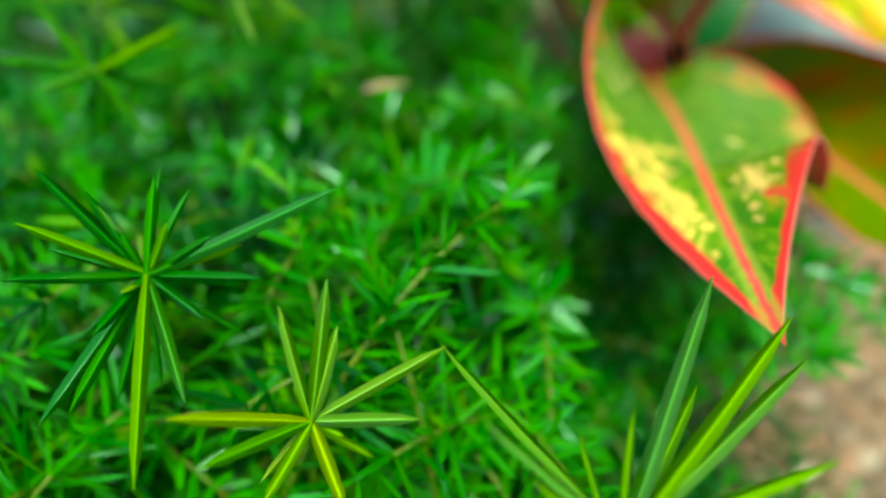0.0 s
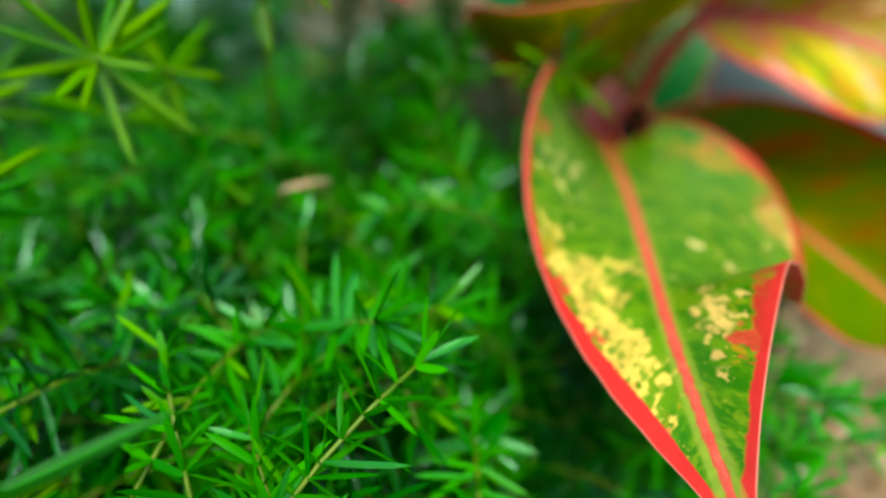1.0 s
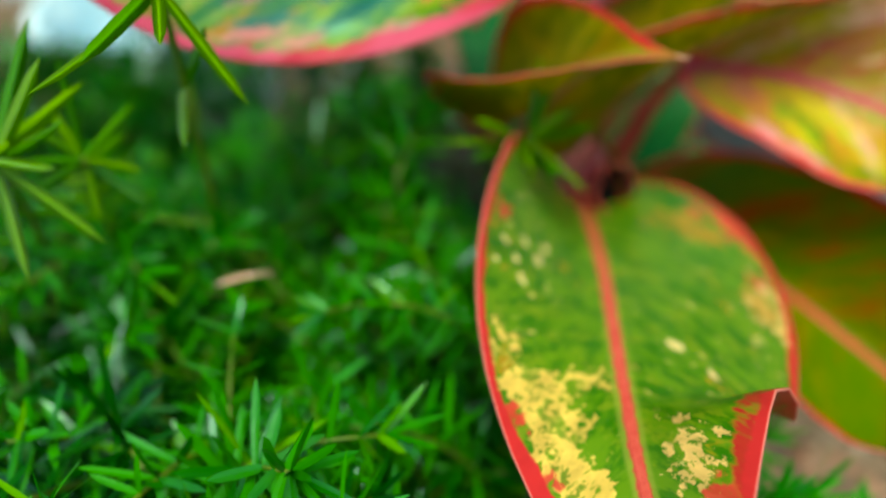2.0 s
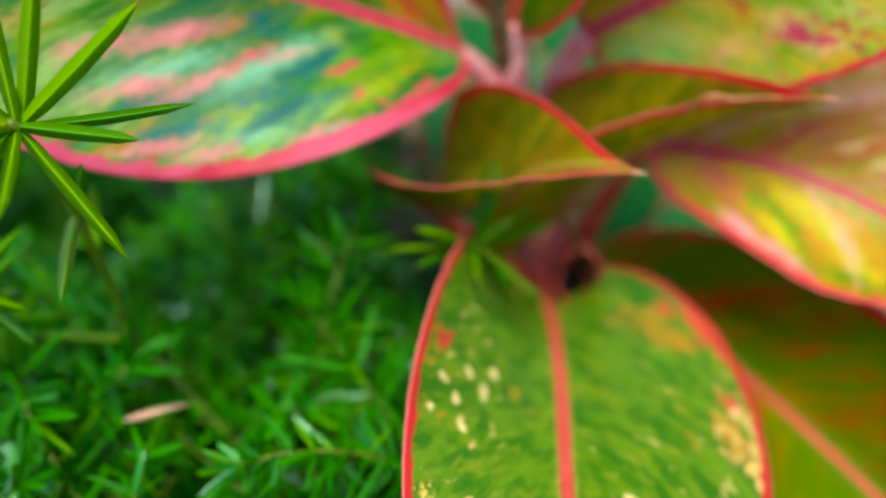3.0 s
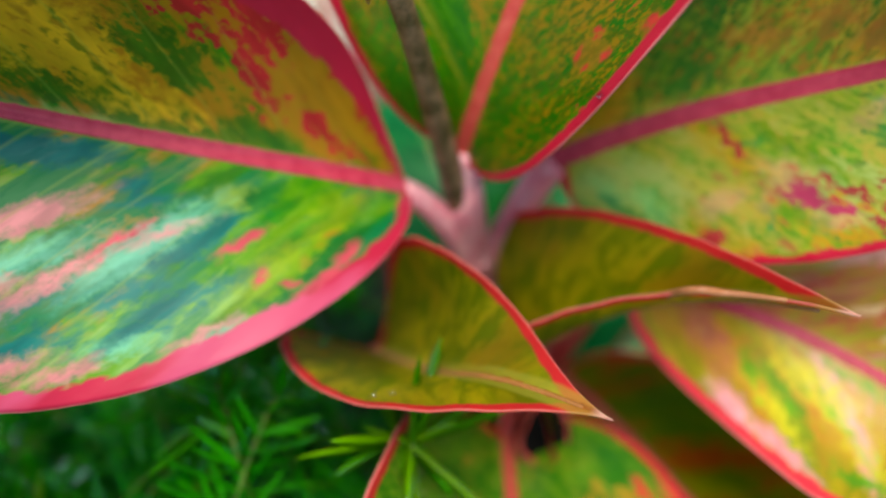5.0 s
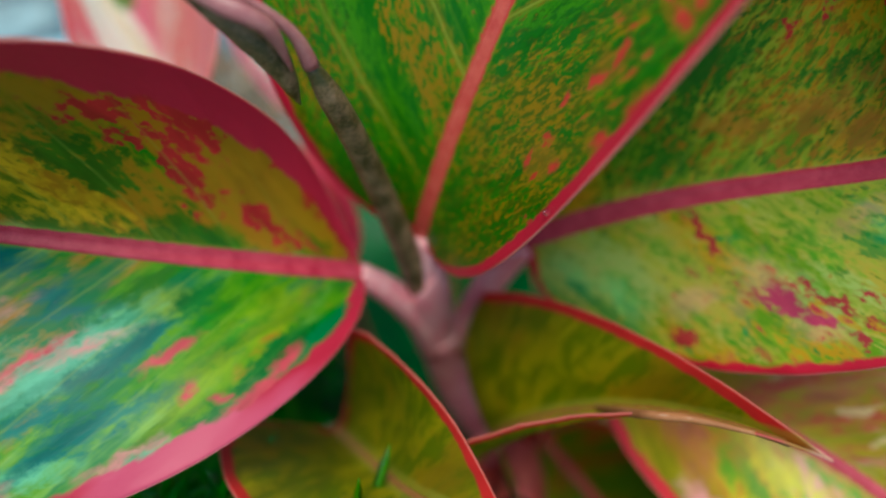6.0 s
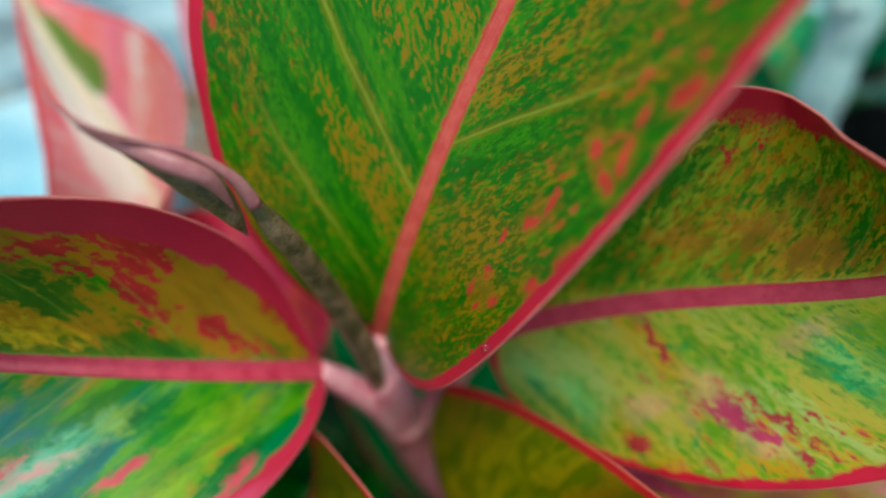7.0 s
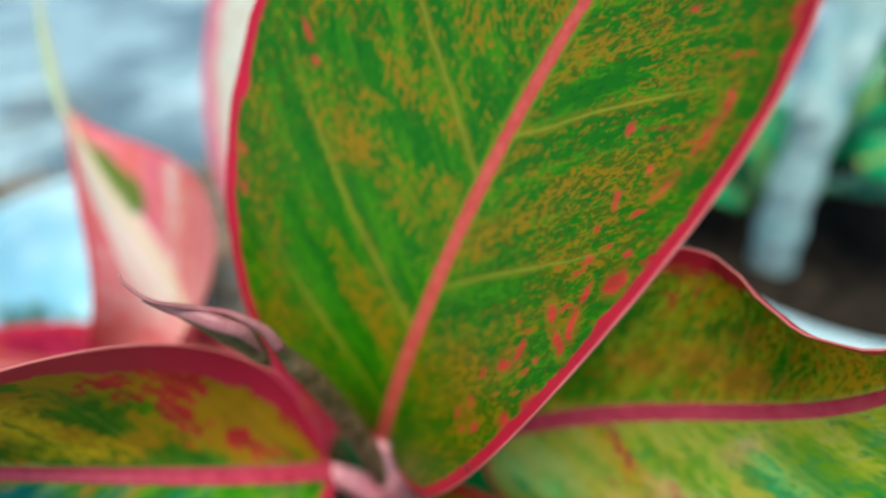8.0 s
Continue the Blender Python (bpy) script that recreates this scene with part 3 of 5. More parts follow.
mat_shrub_leaf = leaf_material("shrub_leaf", (0, 128, 78), (40, 168, 104), (70, 150, 40), (60, 150, 90), (20, 130, 50), (110, 180, 80),
                               (0.62, 0.62), (0.9, 0.9), 60, 0.4, 0.0002, 0.0001, 19.4, vein=0.3, rough=0.26, spec=0.6)
mat_dry = leaf_material("dry_leaf", (206, 150, 116), (226, 182, 146), (190, 120, 90), (236, 206, 176), (200, 140, 110), (214, 170, 130),
                        (0.6, 0.6), (0.7, 0.7), 120, 0.5, 0.0001, 0.00005, 21.7, vein=0.0)
mat_rib_red = plain("red_midrib", (180, 34, 66), (206, 66, 90), 400, 0.4, 0.2, 0.0003, 0.1)
mat_rib_salmon = plain("salmon_midrib", (198, 64, 58), (216, 94, 80), 400, 0.4, 0.2, 0.0003, 0.1)
mat_rib_cream = plain("cream_midrib", (226, 190, 176), (240, 220, 200), 400, 0.4, 0.2, 0.0003, 0.1)
mat_rib_brown = plain("olive_midrib", (150, 96, 44), (176, 116, 60), 400, 0.45, 0.2, 0.0003, 0.1)
mat_keel = plain("keel", (164, 100, 60), (188, 124, 82), 300, 0.45, 0.2, 0.0003, 0.1)
mat_petiole = plain("pink_petiole", (238, 132, 150), (252, 196, 200), 220, 0.38, 0.25, 0.0004, 0.35)
mat_petiole_red = plain("red_petiole", (186, 54, 52), (218, 104, 92), 220, 0.4, 0.25, 0.0004, 0.3)
mat_bud = plain("bud_skin", (58, 56, 22), (150, 118, 92), 300, 0.42, 0.6, 0.0007, 0.1)
mat_bud_lip = plain("bud_lip", (168, 96, 104), (190, 128, 128), 260, 0.4, 0.3, 0.0004, 0.15)
mat_bark = plain("pale_bark", (128, 172, 176), (214, 228, 222), 70, 0.75, 0.7, 0.002)
mat_soil = plain("dark_soil", (22, 20, 18), (58, 48, 40), 120, 1.0, 0.8, 0.003, spec=0.05)
# near-black that imitates the shade inside the open sheath
mat_hole_shade = plain("hole_shade", (3, 3, 3), (14, 11, 10), 200, 0.9, 0.4, 0.0005, spec=0.1)
mat_blue_white = plain("blue_white_plastic", (140, 200, 222), (226, 242, 246), 26, 0.3, 0.1, 0.0005)
mat_white = plain("white_plastic", (150, 186, 196), (190, 208, 214), 30, 0.3, 0.1, 0.0005)


def needle_material(name, a, b, c, tip):
    g = Nodes(name)
    r = g.math("FRACT", g.math("ADD", g.island(), g.random()))
    n = g.noise(g.place(), 160, 3, 0.6)
    col = g.mix(g.step(r, 0.0, 0.75), lin(*a), lin(*b))
    col = g.mix(g.step(r, 0.88, 1.0), col, lin(*c))
    col = g.mix(g.math("MULTIPLY", g.step(n, 0.5, 0.75), 0.35), col, lin(*tip))
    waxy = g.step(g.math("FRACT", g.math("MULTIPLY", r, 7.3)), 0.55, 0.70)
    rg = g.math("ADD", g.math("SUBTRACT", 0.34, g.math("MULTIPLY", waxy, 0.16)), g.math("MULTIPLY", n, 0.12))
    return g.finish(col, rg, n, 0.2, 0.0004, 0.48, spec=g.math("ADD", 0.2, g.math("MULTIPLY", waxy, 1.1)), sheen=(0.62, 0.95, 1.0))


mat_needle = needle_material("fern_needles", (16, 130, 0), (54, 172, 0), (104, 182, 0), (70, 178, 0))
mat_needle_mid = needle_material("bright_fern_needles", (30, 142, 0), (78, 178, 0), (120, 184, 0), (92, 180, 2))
mat_needle_lime = needle_material("lime_fern_needles", (80, 172, 0), (136, 200, 2), (170, 202, 0), (146, 202, 6))
# darkened copy of the needle greens, with shade put into the colour
mat_needle_shaded = needle_material("shaded_fern_needles", (0, 76, 0), (8, 108, 0), (30, 124, 0), (4, 94, 0))
mat_fern_stem = plain("fern_stem", (58, 102, 6), (100, 124, 14), 300, 0.5, 0.2, 0.0004)


def gravel_material():
    g = Nodes("gravel")
    r = g.island()
    n = g.noise(g.place(), 120, 4, 0.6)
    col = g.mix(g.step(r, 0.0, 0.5), lin(96, 82, 66), lin(132, 108, 84))
    col = g.mix(g.step(r, 0.55, 0.9), col, lin(170, 122, 96))
    col = g.mix(g.step(r, 0.9, 0.97), col, lin(176, 164, 148))
    col = g.mix(g.math("MULTIPLY", n, 0.5), col, lin(96, 88, 76))
    return g.finish(col, 0.7, n, 0.5, 0.001)


def ground_material():
    g = Nodes("ground")
    p = g.place()
    a, b, c = g.noise(p, 7, 4, 0.55), g.noise(p, 70, 4, 0.6), g.noise(p, 400, 3, 0.6)
    # pale blue tone paints in the sky mirrored by wet ground
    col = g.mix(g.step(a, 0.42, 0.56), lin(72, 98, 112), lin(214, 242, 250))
    col = g.mix(g.step(b, 0.45, 0.7), col, lin(160, 158, 150))
    col = g.mix(g.math("MULTIPLY", c, 0.5), col, lin(84, 80, 74))
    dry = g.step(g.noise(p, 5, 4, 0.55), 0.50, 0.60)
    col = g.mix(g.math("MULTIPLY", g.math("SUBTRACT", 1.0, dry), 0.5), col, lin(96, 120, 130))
    rough = g.math("ADD", 0.08, g.math("MULTIPLY", dry, 0.5))
    return g.finish(col, rough, g.math("MULTIPLY", dry, g.math("ADD", b, g.math("MULTIPLY", c, 0.4))), 0.5, 0.003, spec=0.8)


mat_gravel, mat_ground = gravel_material(), ground_material()


# ---- helpers for meshes ----
def part(name, bm, material, parent=None, label="", smooth=True):
    """Links a bmesh as one mesh object under a thing or a part."""
    me = bpy.data.meshes.new(name)
    bm.to_mesh(me)
    bm.free()
    return part_of(name, me, material, parent, label, smooth)


def part_of(name, me, material, parent=None, label="", smooth=True):
    me.materials.append(material)
    if smooth:
        me.polygons.foreach_set("use_smooth", [True] * len(me.polygons))
    ob = new(name, me)
    if parent is not None:
        ob.parent = parent
    return tagged(ob, label=label) if label else ob


def thing(name, label, category, group="", kind="", at=(0, 0, 0)):
    ob = new(name)
    ob.empty_display_size = 0.02
    ob.matrix_world = Matrix.Translation(at)
    return tagged(ob, label, category, group, kind)


def bezier(B, u):
    u = np.asarray(u, float)[:, None]
    B = np.asarray(B, float)
    b = (1 - u) ** 3 * B[0] + 3 * u * (1 - u) ** 2 * B[1] + 3 * u * u * (1 - u) * B[2] + u ** 3 * B[3]
    d = 3 * (1 - u) ** 2 * (B[1] - B[0]) + 6 * u * (1 - u) * (B[2] - B[1]) + 3 * u * u * (B[3] - B[2])
    return b, d / np.linalg.norm(d, axis=1, keepdims=True)


def tube(points, radii, sides=10, flat=1.0):
    """A tapered tube along points, as a bmesh."""
    bm = bmesh.new()
    pts = [Vector(p) for p in points]
    rings, ref = [], None
    for i, p in enumerate(pts):
        d = (pts[min(i + 1, len(pts) - 1)] - pts[max(i - 1, 0)]).normalized()
        if ref is None:
            ref = d.orthogonal().normalized()
        ref = (ref - d * ref.dot(d)).normalized()
        other = d.cross(ref)
        ring = []
        for k in range(sides):
            a = 2 * math.pi * k / sides
            ring.append(bm.verts.new(p + ref * (math.cos(a) * radii[i]) + other * (math.sin(a) * radii[i] * flat)))
        rings.append(ring)
    for a, b in zip(rings, rings[1:]):
        for k in range(sides):
            bm.faces.new((a[k], a[(k + 1) % sides], b[(k + 1) % sides], b[k]))
    bm.faces.new(rings[0][::-1])
    bm.faces.new(rings[-1])
    return bm


def curve_points(B, n):
    return bezier(B, np.linspace(0, 1, n))[0]


# ---- leaves ----
def leaf_surface(u, s, N, B, roll, w, cm, cp, k, p, q, crease=0.0):
    """Places on a leaf: u runs from base to tip, s from -1 to 1 across. The blade folds up from its midrib on each side."""
    b, T = bezier(B, u)
    R = np.cross(T, N)
    R /= np.linalg.norm(R, axis=1, keepdims=True)
    M = np.cross(R, T)
    a = np.radians(roll[0] + roll[1] * u)[:, None]
    R2, M2 = R * np.cos(a) + M * np.sin(a), M * np.cos(a) - R * np.sin(a)
    peak = (p / (p + q)) ** p * (q / (p + q)) ** q
    shape = np.maximum(u, 0) ** p * np.maximum(1 - u, 0) ** q / peak
    sign = np.where(s < 0, -1.0, 1.0)
    half = np.where(s < 0, w[0], w[1]) * shape
    fold = np.where(s < 0, cm[0] + cm[1] * u, cp[0] + cp[1] * u) + 0.5 * np.where(s < 0, k[0], k[1]) * np.abs(s) * shape
    x = np.clip((u - 0.60) / 0.12, 0, 1)
    fold = fold + np.where(s < 0, crease * x * x * (3 - 2 * x), 0.0)
    ang = np.radians(fold)[:, None]
    wid = (half * np.abs(s))[:, None]
    P = b + sign[:, None] * R2 * np.cos(ang) * wid + M2 * np.sin(ang) * wid
    return P, half, M2


def leaf(plant, material, rib_material, N, B, roll, w, cm, cp, k, p, q, crease=0.0, label="", nu=56, nv=17, thick=0.00035,
         rib=(0.0013, 0.0003), wave=0.00022, seed=1, keel=None):
    """A leaf blade of real thickness with a raised midrib, as part and sub-part of the plant."""
    args = (np.array(N), np.array(B), roll, w, cm, cp, k, p, q, crease)
    us = 0.5 - 0.5 * np.cos(np.pi * np.linspace(0.0, 1.0, nu))
    us[0], us[-1] = 0.0004, 0.9996
    ss = np.sin(np.linspace(-1, 1, nv) * np.pi / 2)
    U, Q = [a.ravel() for a in np.meshgrid(us, ss, indexing="ij")]
    P, half, up = leaf_surface(U, Q, *args)
    arc = bezier(B, np.linspace(0, 1, 200))[0]
    arc = np.concatenate([[0.0], np.cumsum(np.linalg.norm(np.diff(arc, axis=0), axis=1))])
    along = np.interp(U, np.linspace(0, 1, 200), arc)
    length = arc[-1]
    # shallow puckering between the side veins
    slant = along - 0.75 * np.abs(Q) * half
    P = P + up * (wave * np.abs(Q) * np.sin(slant / 0.011 * 2 * np.pi + seed) * np.minimum(half / 0.01, 1))[:, None]
    G = P.reshape(nu, nv, 3)
    du, dv = np.gradient(G, axis=0), np.gradient(G, axis=1)
    nor = np.cross(dv, du)
    nor /= np.maximum(np.linalg.norm(nor, axis=2, keepdims=True), 1e-9)
    nor = nor.reshape(-1, 3)
    flip = np.sign((nor * up).sum(1).mean()) or 1.0
    nor *= flip
    n = nu * nv
    verts = np.concatenate([P + nor * thick / 2, P - nor * thick / 2])
    faces = []
    for i, j in product(range(nu - 1), range(nv - 1)):
        a, b, c, d = i * nv + j, i * nv + j + 1, (i + 1) * nv + j + 1, (i + 1) * nv + j
        faces.append((a, b, c, d))
        faces.append((a + n, d + n, c + n, b + n))
    border = [j for j in range(nv)] + [i * nv + nv - 1 for i in range(1, nu)] + [(nu - 1) * nv + j for j in range(nv - 2, -1, -1)] + [i * nv for i in range(nu - 2, 0, -1)]
    for a, b in zip(border, border[1:] + border[:1]):
        faces.append((b, a, a + n, b + n))
    me = bpy.data.meshes.new("leaf")
    me.from_pydata(verts.tolist(), [], faces)
    across = Q * half
    edge = np.minimum((1 - np.abs(Q)) * half, np.minimum(along, length - along) * 0.6 + 0.0002)
    for key, val in (("along", along), ("across", across), ("edge", edge), ("frac", Q), ("unit", along / length)):
        me.attributes.new(key, "FLOAT", "POINT").data.foreach_set("value", np.concatenate([val, val]).astype(np.float32))
    me.validate()
    blade = part_of("leaf", me, material, plant, label)
    # midrib: a low rounded ridge that lies on the blade
    n, cols = 46, 7
    uu = np.linspace(0.002, 0.95, n)
    rad = np.linspace(rib[0], rib[1], n)
    _, half, _ = leaf_surface(uu, np.zeros(n), *args)
    x = np.linspace(-1, 1, cols)
    S = (x[None, :] * np.minimum(rad / np.maximum(half, 1e-5), 0.9)[:, None]).ravel()
    line, _, top = leaf_surface(np.repeat(uu, cols), S, *args)
    lift = (0.00042 * np.sqrt(np.maximum(1 - x * x, 0))[None, :] + 0.00006) * np.linspace(1.0, 0.6, n)[:, None]
    upper = line + top * (lift.ravel() + thick / 2)[:, None]
    lower = line - top * 0.0001
    faces = []
    for r, c in product(range(n - 1), range(cols - 1)):
        a = r * cols + c
        faces.append((a, a + 1, a + cols + 1, a + cols))
        faces.append((a + n * cols, a + cols + n * cols, a + cols + 1 + n * cols, a + 1 + n * cols))
    for r in range(n - 1):
        for c in (0, cols - 1):
            a = r * cols + c
            faces.append((a, a + cols, a + cols + n * cols, a + n * cols))
    me = bpy.data.meshes.new("midrib")
    me.from_pydata(np.concatenate([upper, lower]).tolist(), [], faces)
    part_of("midrib", me, rib_material, blade)
    if keel is not None:
        # the midrib's rounded back, seen where the blade is folded up
        spine, _, over = leaf_surface(uu, np.zeros(n), *args)
        part("midrib", tube(spine - over * (thick / 2 + rad * 0.7)[:, None], rad * 1.15, 10), keel, blade, "pale brown back of the midrib")
    return blade


def petiole(plant, B, r0, r1, material, label="", n=22, flat=1.0):
    return part("petiole", tube(curve_points(B, n), np.linspace(r0, r1, n), 12, flat), material, plant, label)


# ---- ground ----
def ground_sheet():
    bm = bmesh.new()
    ring = [0.0, 0.15, 0.3, 0.45, 0.6, 0.9, 1.5, 3, 8, 30, 120, 600]
    seg = 48
    mid = bm.verts.new((0.05, 0.25, 0))
    rows = []
    for r in ring[1:]:
        row = []
        for k in range(seg):
            a = 2 * math.pi * k / seg
            x, y = 0.05 + r * math.cos(a), 0.25 + r * math.sin(a)
            z = 0.006 * noise.noise(Vector((x * 7, y * 7, 0))) if r < 2 else 0.0
            row.append(bm.verts.new((x, y, z)))
        rows.append(row)
    for k in range(seg):
        bm.faces.new((mid, rows[0][k], rows[0][(k + 1) % seg]))
        for a, b in zip(rows, rows[1:]):
            bm.faces.new((a[k], b[k], b[(k + 1) % seg], a[(k + 1) % seg]))
    return tagged(part("ground", bm, mat_ground), "grey gritty ground with pale blue patches painted for sky reflections", "ground", kind="structure")


ground_sheet()


def gravel(name, label, x0, x1, y0, y1, count, size, seed):
    rnd = random.Random(seed)
    ico = bmesh.new()
    bmesh.ops.create_icosphere(ico, subdivisions=1, radius=1.0)
    base = np.array([v.co[:] for v in ico.verts])
    tri = np.array([[v.index for v in f.verts] for f in ico.faces])
    ico.free()
    V, F = [], []
    for i in range(count):
        x, y = rnd.uniform(x0, x1), rnd.uniform(y0, y1)
        if math.hypot(x - 0.0, y - 0.28) < 0.15 and rnd.random() < 0.8:
            continue
        r = size * rnd.uniform(0.5, 1.5)
        m = np.array(Euler([rnd.uniform(0, 6) for _ in range(3)]).to_matrix())
        shape = base * (1 + 0.25 * np.array([rnd.uniform(-1, 1) for _ in base])[:, None])
        V.append((shape * [r, r * rnd.uniform(0.6, 1), r * rnd.uniform(0.45, 0.8)]) @ m.T + [x, y, r * 0.25 + 0.004])
        F.append(tri + (len(V) - 1) * len(base))
    me = bpy.data.meshes.new(name)
    me.from_pydata(np.concatenate(V).tolist(), [], np.concatenate(F).tolist())
    return tagged(part_of(name, me, mat_gravel), label, "gravel", kind="stuff")


gravel("gravel", "brown, pinkish and grey pebbles on the ground", -0.38, 0.42, -0.06, 0.62, 11000, 0.0055, 5)
gravel("gravel", "small brown and grey pebbles lying close beside the fern", 0.10, 0.22, 0.06, 0.19, 900, 0.0048, 8)

# ---- the aglaonema ----
aglaonema = thing("aglaonema", "red-rimmed aglaonema with green, yellow and pink mottled leaves", "potted plant", at=(0, 0, 0))
leaf(aglaonema, mat_lower, mat_rib_salmon, N=(-0.0147, -0.5312, 0.8471), B=[(0.0658, 0.1977, 0.1116), (0.0624, 0.1419, 0.1318), (0.0465, 0.1089, 0.1558), (0.0484, 0.0566, 0.159)],
     roll=(-2.7414, -5.6959), w=(0.0376, 0.0359), cm=(39.8683, -51.9951), cp=(37.6762, -57.5826), k=(-46.2586, 57.277), p=0.4859, q=1.188, crease=43.9,
     label="green leaf with cream patches and a coral red rim", rib=(0.0014, 0.0004), seed=0)
leaf(aglaonema, mat_olive_right, mat_rib_salmon, N=(-0.0147, -0.5312, 0.8471), B=[(0.0857, 0.2269, 0.0919), (0.1036, 0.1835, 0.1133), (0.1324, 0.1227, 0.1037), (0.1293, 0.1094, 0.117)],
     roll=(8.139, -23.5557), w=(0.032, 0.0346), cm=(28.946, 13.6282), cp=(35.1305, -11.695), k=(25.1929, 28.2438), p=0.6044, q=0.4885,
     label="olive green leaf with orange flecks", rib=(0.0014, 0.0004), seed=1)
leaf(aglaonema, mat_yellow, mat_rib_red, N=(-0.0217, -0.5523, 0.8333), B=[(0.0938, 0.2141, 0.1439), (0.1215, 0.188, 0.1565), (0.1437, 0.1835, 0.1387), (0.1423, 0.1394, 0.1548)],
     roll=(-4.9024, -14.3351), w=(0.034, 0.0275), cm=(15, 0), cp=(12.8362, -14.3351), k=(0, 44.9572), p=0.5302, q=0.5371,
     label="yellow and pink mottled leaf", rib=(0.0012, 0.0004), seed=2)
leaf(aglaonema, mat_fold, mat_rib_brown, N=(-0.0226, -0.4312, 0.902), B=[(0.038, 0.2083, 0.132), (0.0586, 0.1759, 0.1581), (0.0499, 0.1789, 0.171), (0.0718, 0.1603, 0.177)],
     roll=(19.4622, -3.1421), w=(0.0246, 0.0268), cm=(38.3501, -28.9125), cp=(45.2344, -31.0919), k=(73.9214, 19.5549), p=0.5239, q=1.411,
     label="folded olive leaf with a thin red rim", rib=(0.0009, 0.0003), seed=3, keel=mat_keel)
FOLD_LINE = [(0.0706, 0.2075, 0.1266), (0.0643, 0.1946, 0.1484), (0.089, 0.2011, 0.1605), (0.1053, 0.1694, 0.1829)]
leaf(aglaonema, mat_fold, mat_rib_brown, N=(-0.0226, -0.4312, 0.902), B=FOLD_LINE,
     roll=(21.8901, -17.2392), w=(0.0263, 0.0289), cm=(26.6497, 40.1838), cp=(34.8505, 23.3082), k=(-44.775, 42.1475), p=0.3639, q=1.1076,
     label="folded olive leaf with a thin red rim", rib=(0.0008, 0.0003), seed=4, keel=mat_keel)
leaf(aglaonema, mat_left, mat_rib_red, N=(-0.0055, -0.5127, 0.8586), B=[(0.0471, 0.2163, 0.1704), (0.0213, 0.1989, 0.1939), (-0.024, 0.2064, 0.2001), (-0.045, 0.1733, 0.2408)],
     roll=(-9.7259, 51.7877), w=(0.0405, 0.034), cm=(23.5682, -2.825), cp=(19.4665, 49.0759), k=(-21.7728, 21.6754), p=0.7413, q=0.5991,
     label="pink, teal and green streaked leaf with a crimson rim", rib=(0.0019, 0.0008), seed=5)
leaf(aglaonema, mat_right, mat_rib_red, N=(-0.0027, -0.5184, 0.8551), B=[(0.0761, 0.223, 0.1695), (0.1179, 0.2104, 0.2006), (0.1304, 0.1936, 0.1943), (0.1369, 0.1867, 0.2344)],
     roll=(-19.3634, -1.8162), w=(0.0322, 0.0279), cm=(21.2704, -16.1543), cp=(15.3202, -18.5246), k=(25.9073, -1.126), p=0.3948, q=0.7835,
     label="yellow-green leaf with magenta spots", rib=(0.0019, 0.0008), seed=6)
leaf(aglaonema, mat_big, mat_rib_salmon, N=(0.0011, -0.6139, 0.7894), B=[(0.0579, 0.2197, 0.1747), (0.065, 0.2102, 0.2124), (0.0893, 0.2418, 0.2497), (0.1158, 0.2225, 0.2918)],
     roll=(17.4685, -7.9463), w=(0.0452, 0.0382), cm=(23.3494, -12.173), cp=(30.395, -20.0633), k=(2.9707, 30.4796), p=0.5957, q=0.3649,
     label="large upright green leaf with red spots along its rim", rib=(0.0012, 0.0006), seed=7)
leaf(aglaonema, mat_pink, mat_rib_cream, N=(0.0012, -0.6555, 0.7552), B=[(0.0021, 0.263, 0.148), (0.0049, 0.2872, 0.1745), (-0.0119, 0.2764, 0.187), (-0.0245, 0.3032, 0.2137)],
     roll=(21.909, -47.4214), w=(0.0269, 0.0411), cm=(42.7895, 19.5544), cp=(49.9383, -27.852), k=(10.381, 42.2738), p=0.594, q=1.2643,
     label="coral pink leaf with cream and green", rib=(0.001, 0.0003), seed=8)

# stem, leaf stalks and sheaths
part("stem", tube(curve_points([(0.085, 0.238, -0.01), (0.083, 0.236, 0.04), (0.079, 0.234, 0.08), (0.0745, 0.230, 0.110)], 24), np.linspace(0.006, 0.0052, 24), 14),
     mat_petiole, aglaonema)
part("stem", tube(curve_points([(0.0760, 0.2320, 0.080), (0.0670, 0.2280, 0.105), (0.0612, 0.2225, 0.128), (0.0596, 0.2192, 0.1500)], 24), np.interp(np.linspace(0, 1, 24), [0, 0.6, 0.9, 1], [0.0054, 0.0046, 0.0043, 0.0043]), 14),
     mat_petiole, aglaonema)
petiole(aglaonema, [(0.0597, 0.2194, 0.1470), (0.0594, 0.2180, 0.159), (0.0590, 0.2183, 0.168), (0.0580, 0.2196, 0.1758)], 0.0040, 0.0028, mat_petiole, "pale pink sheathing leaf stalk")
petiole(aglaonema, [(0.0594, 0.2192, 0.1450), (0.0578, 0.2172, 0.156), (0.0530, 0.2163, 0.165), (0.0466, 0.2160, 0.1704)], 0.0038, 0.0021, mat_petiole)
petiole(aglaonema, [(0.0605, 0.2210, 0.132), (0.0650, 0.2215, 0.150), (0.0720, 0.2240, 0.162), (0.0766, 0.2227, 0.1698)], 0.0034, 0.0048, mat_petiole, flat=0.7)
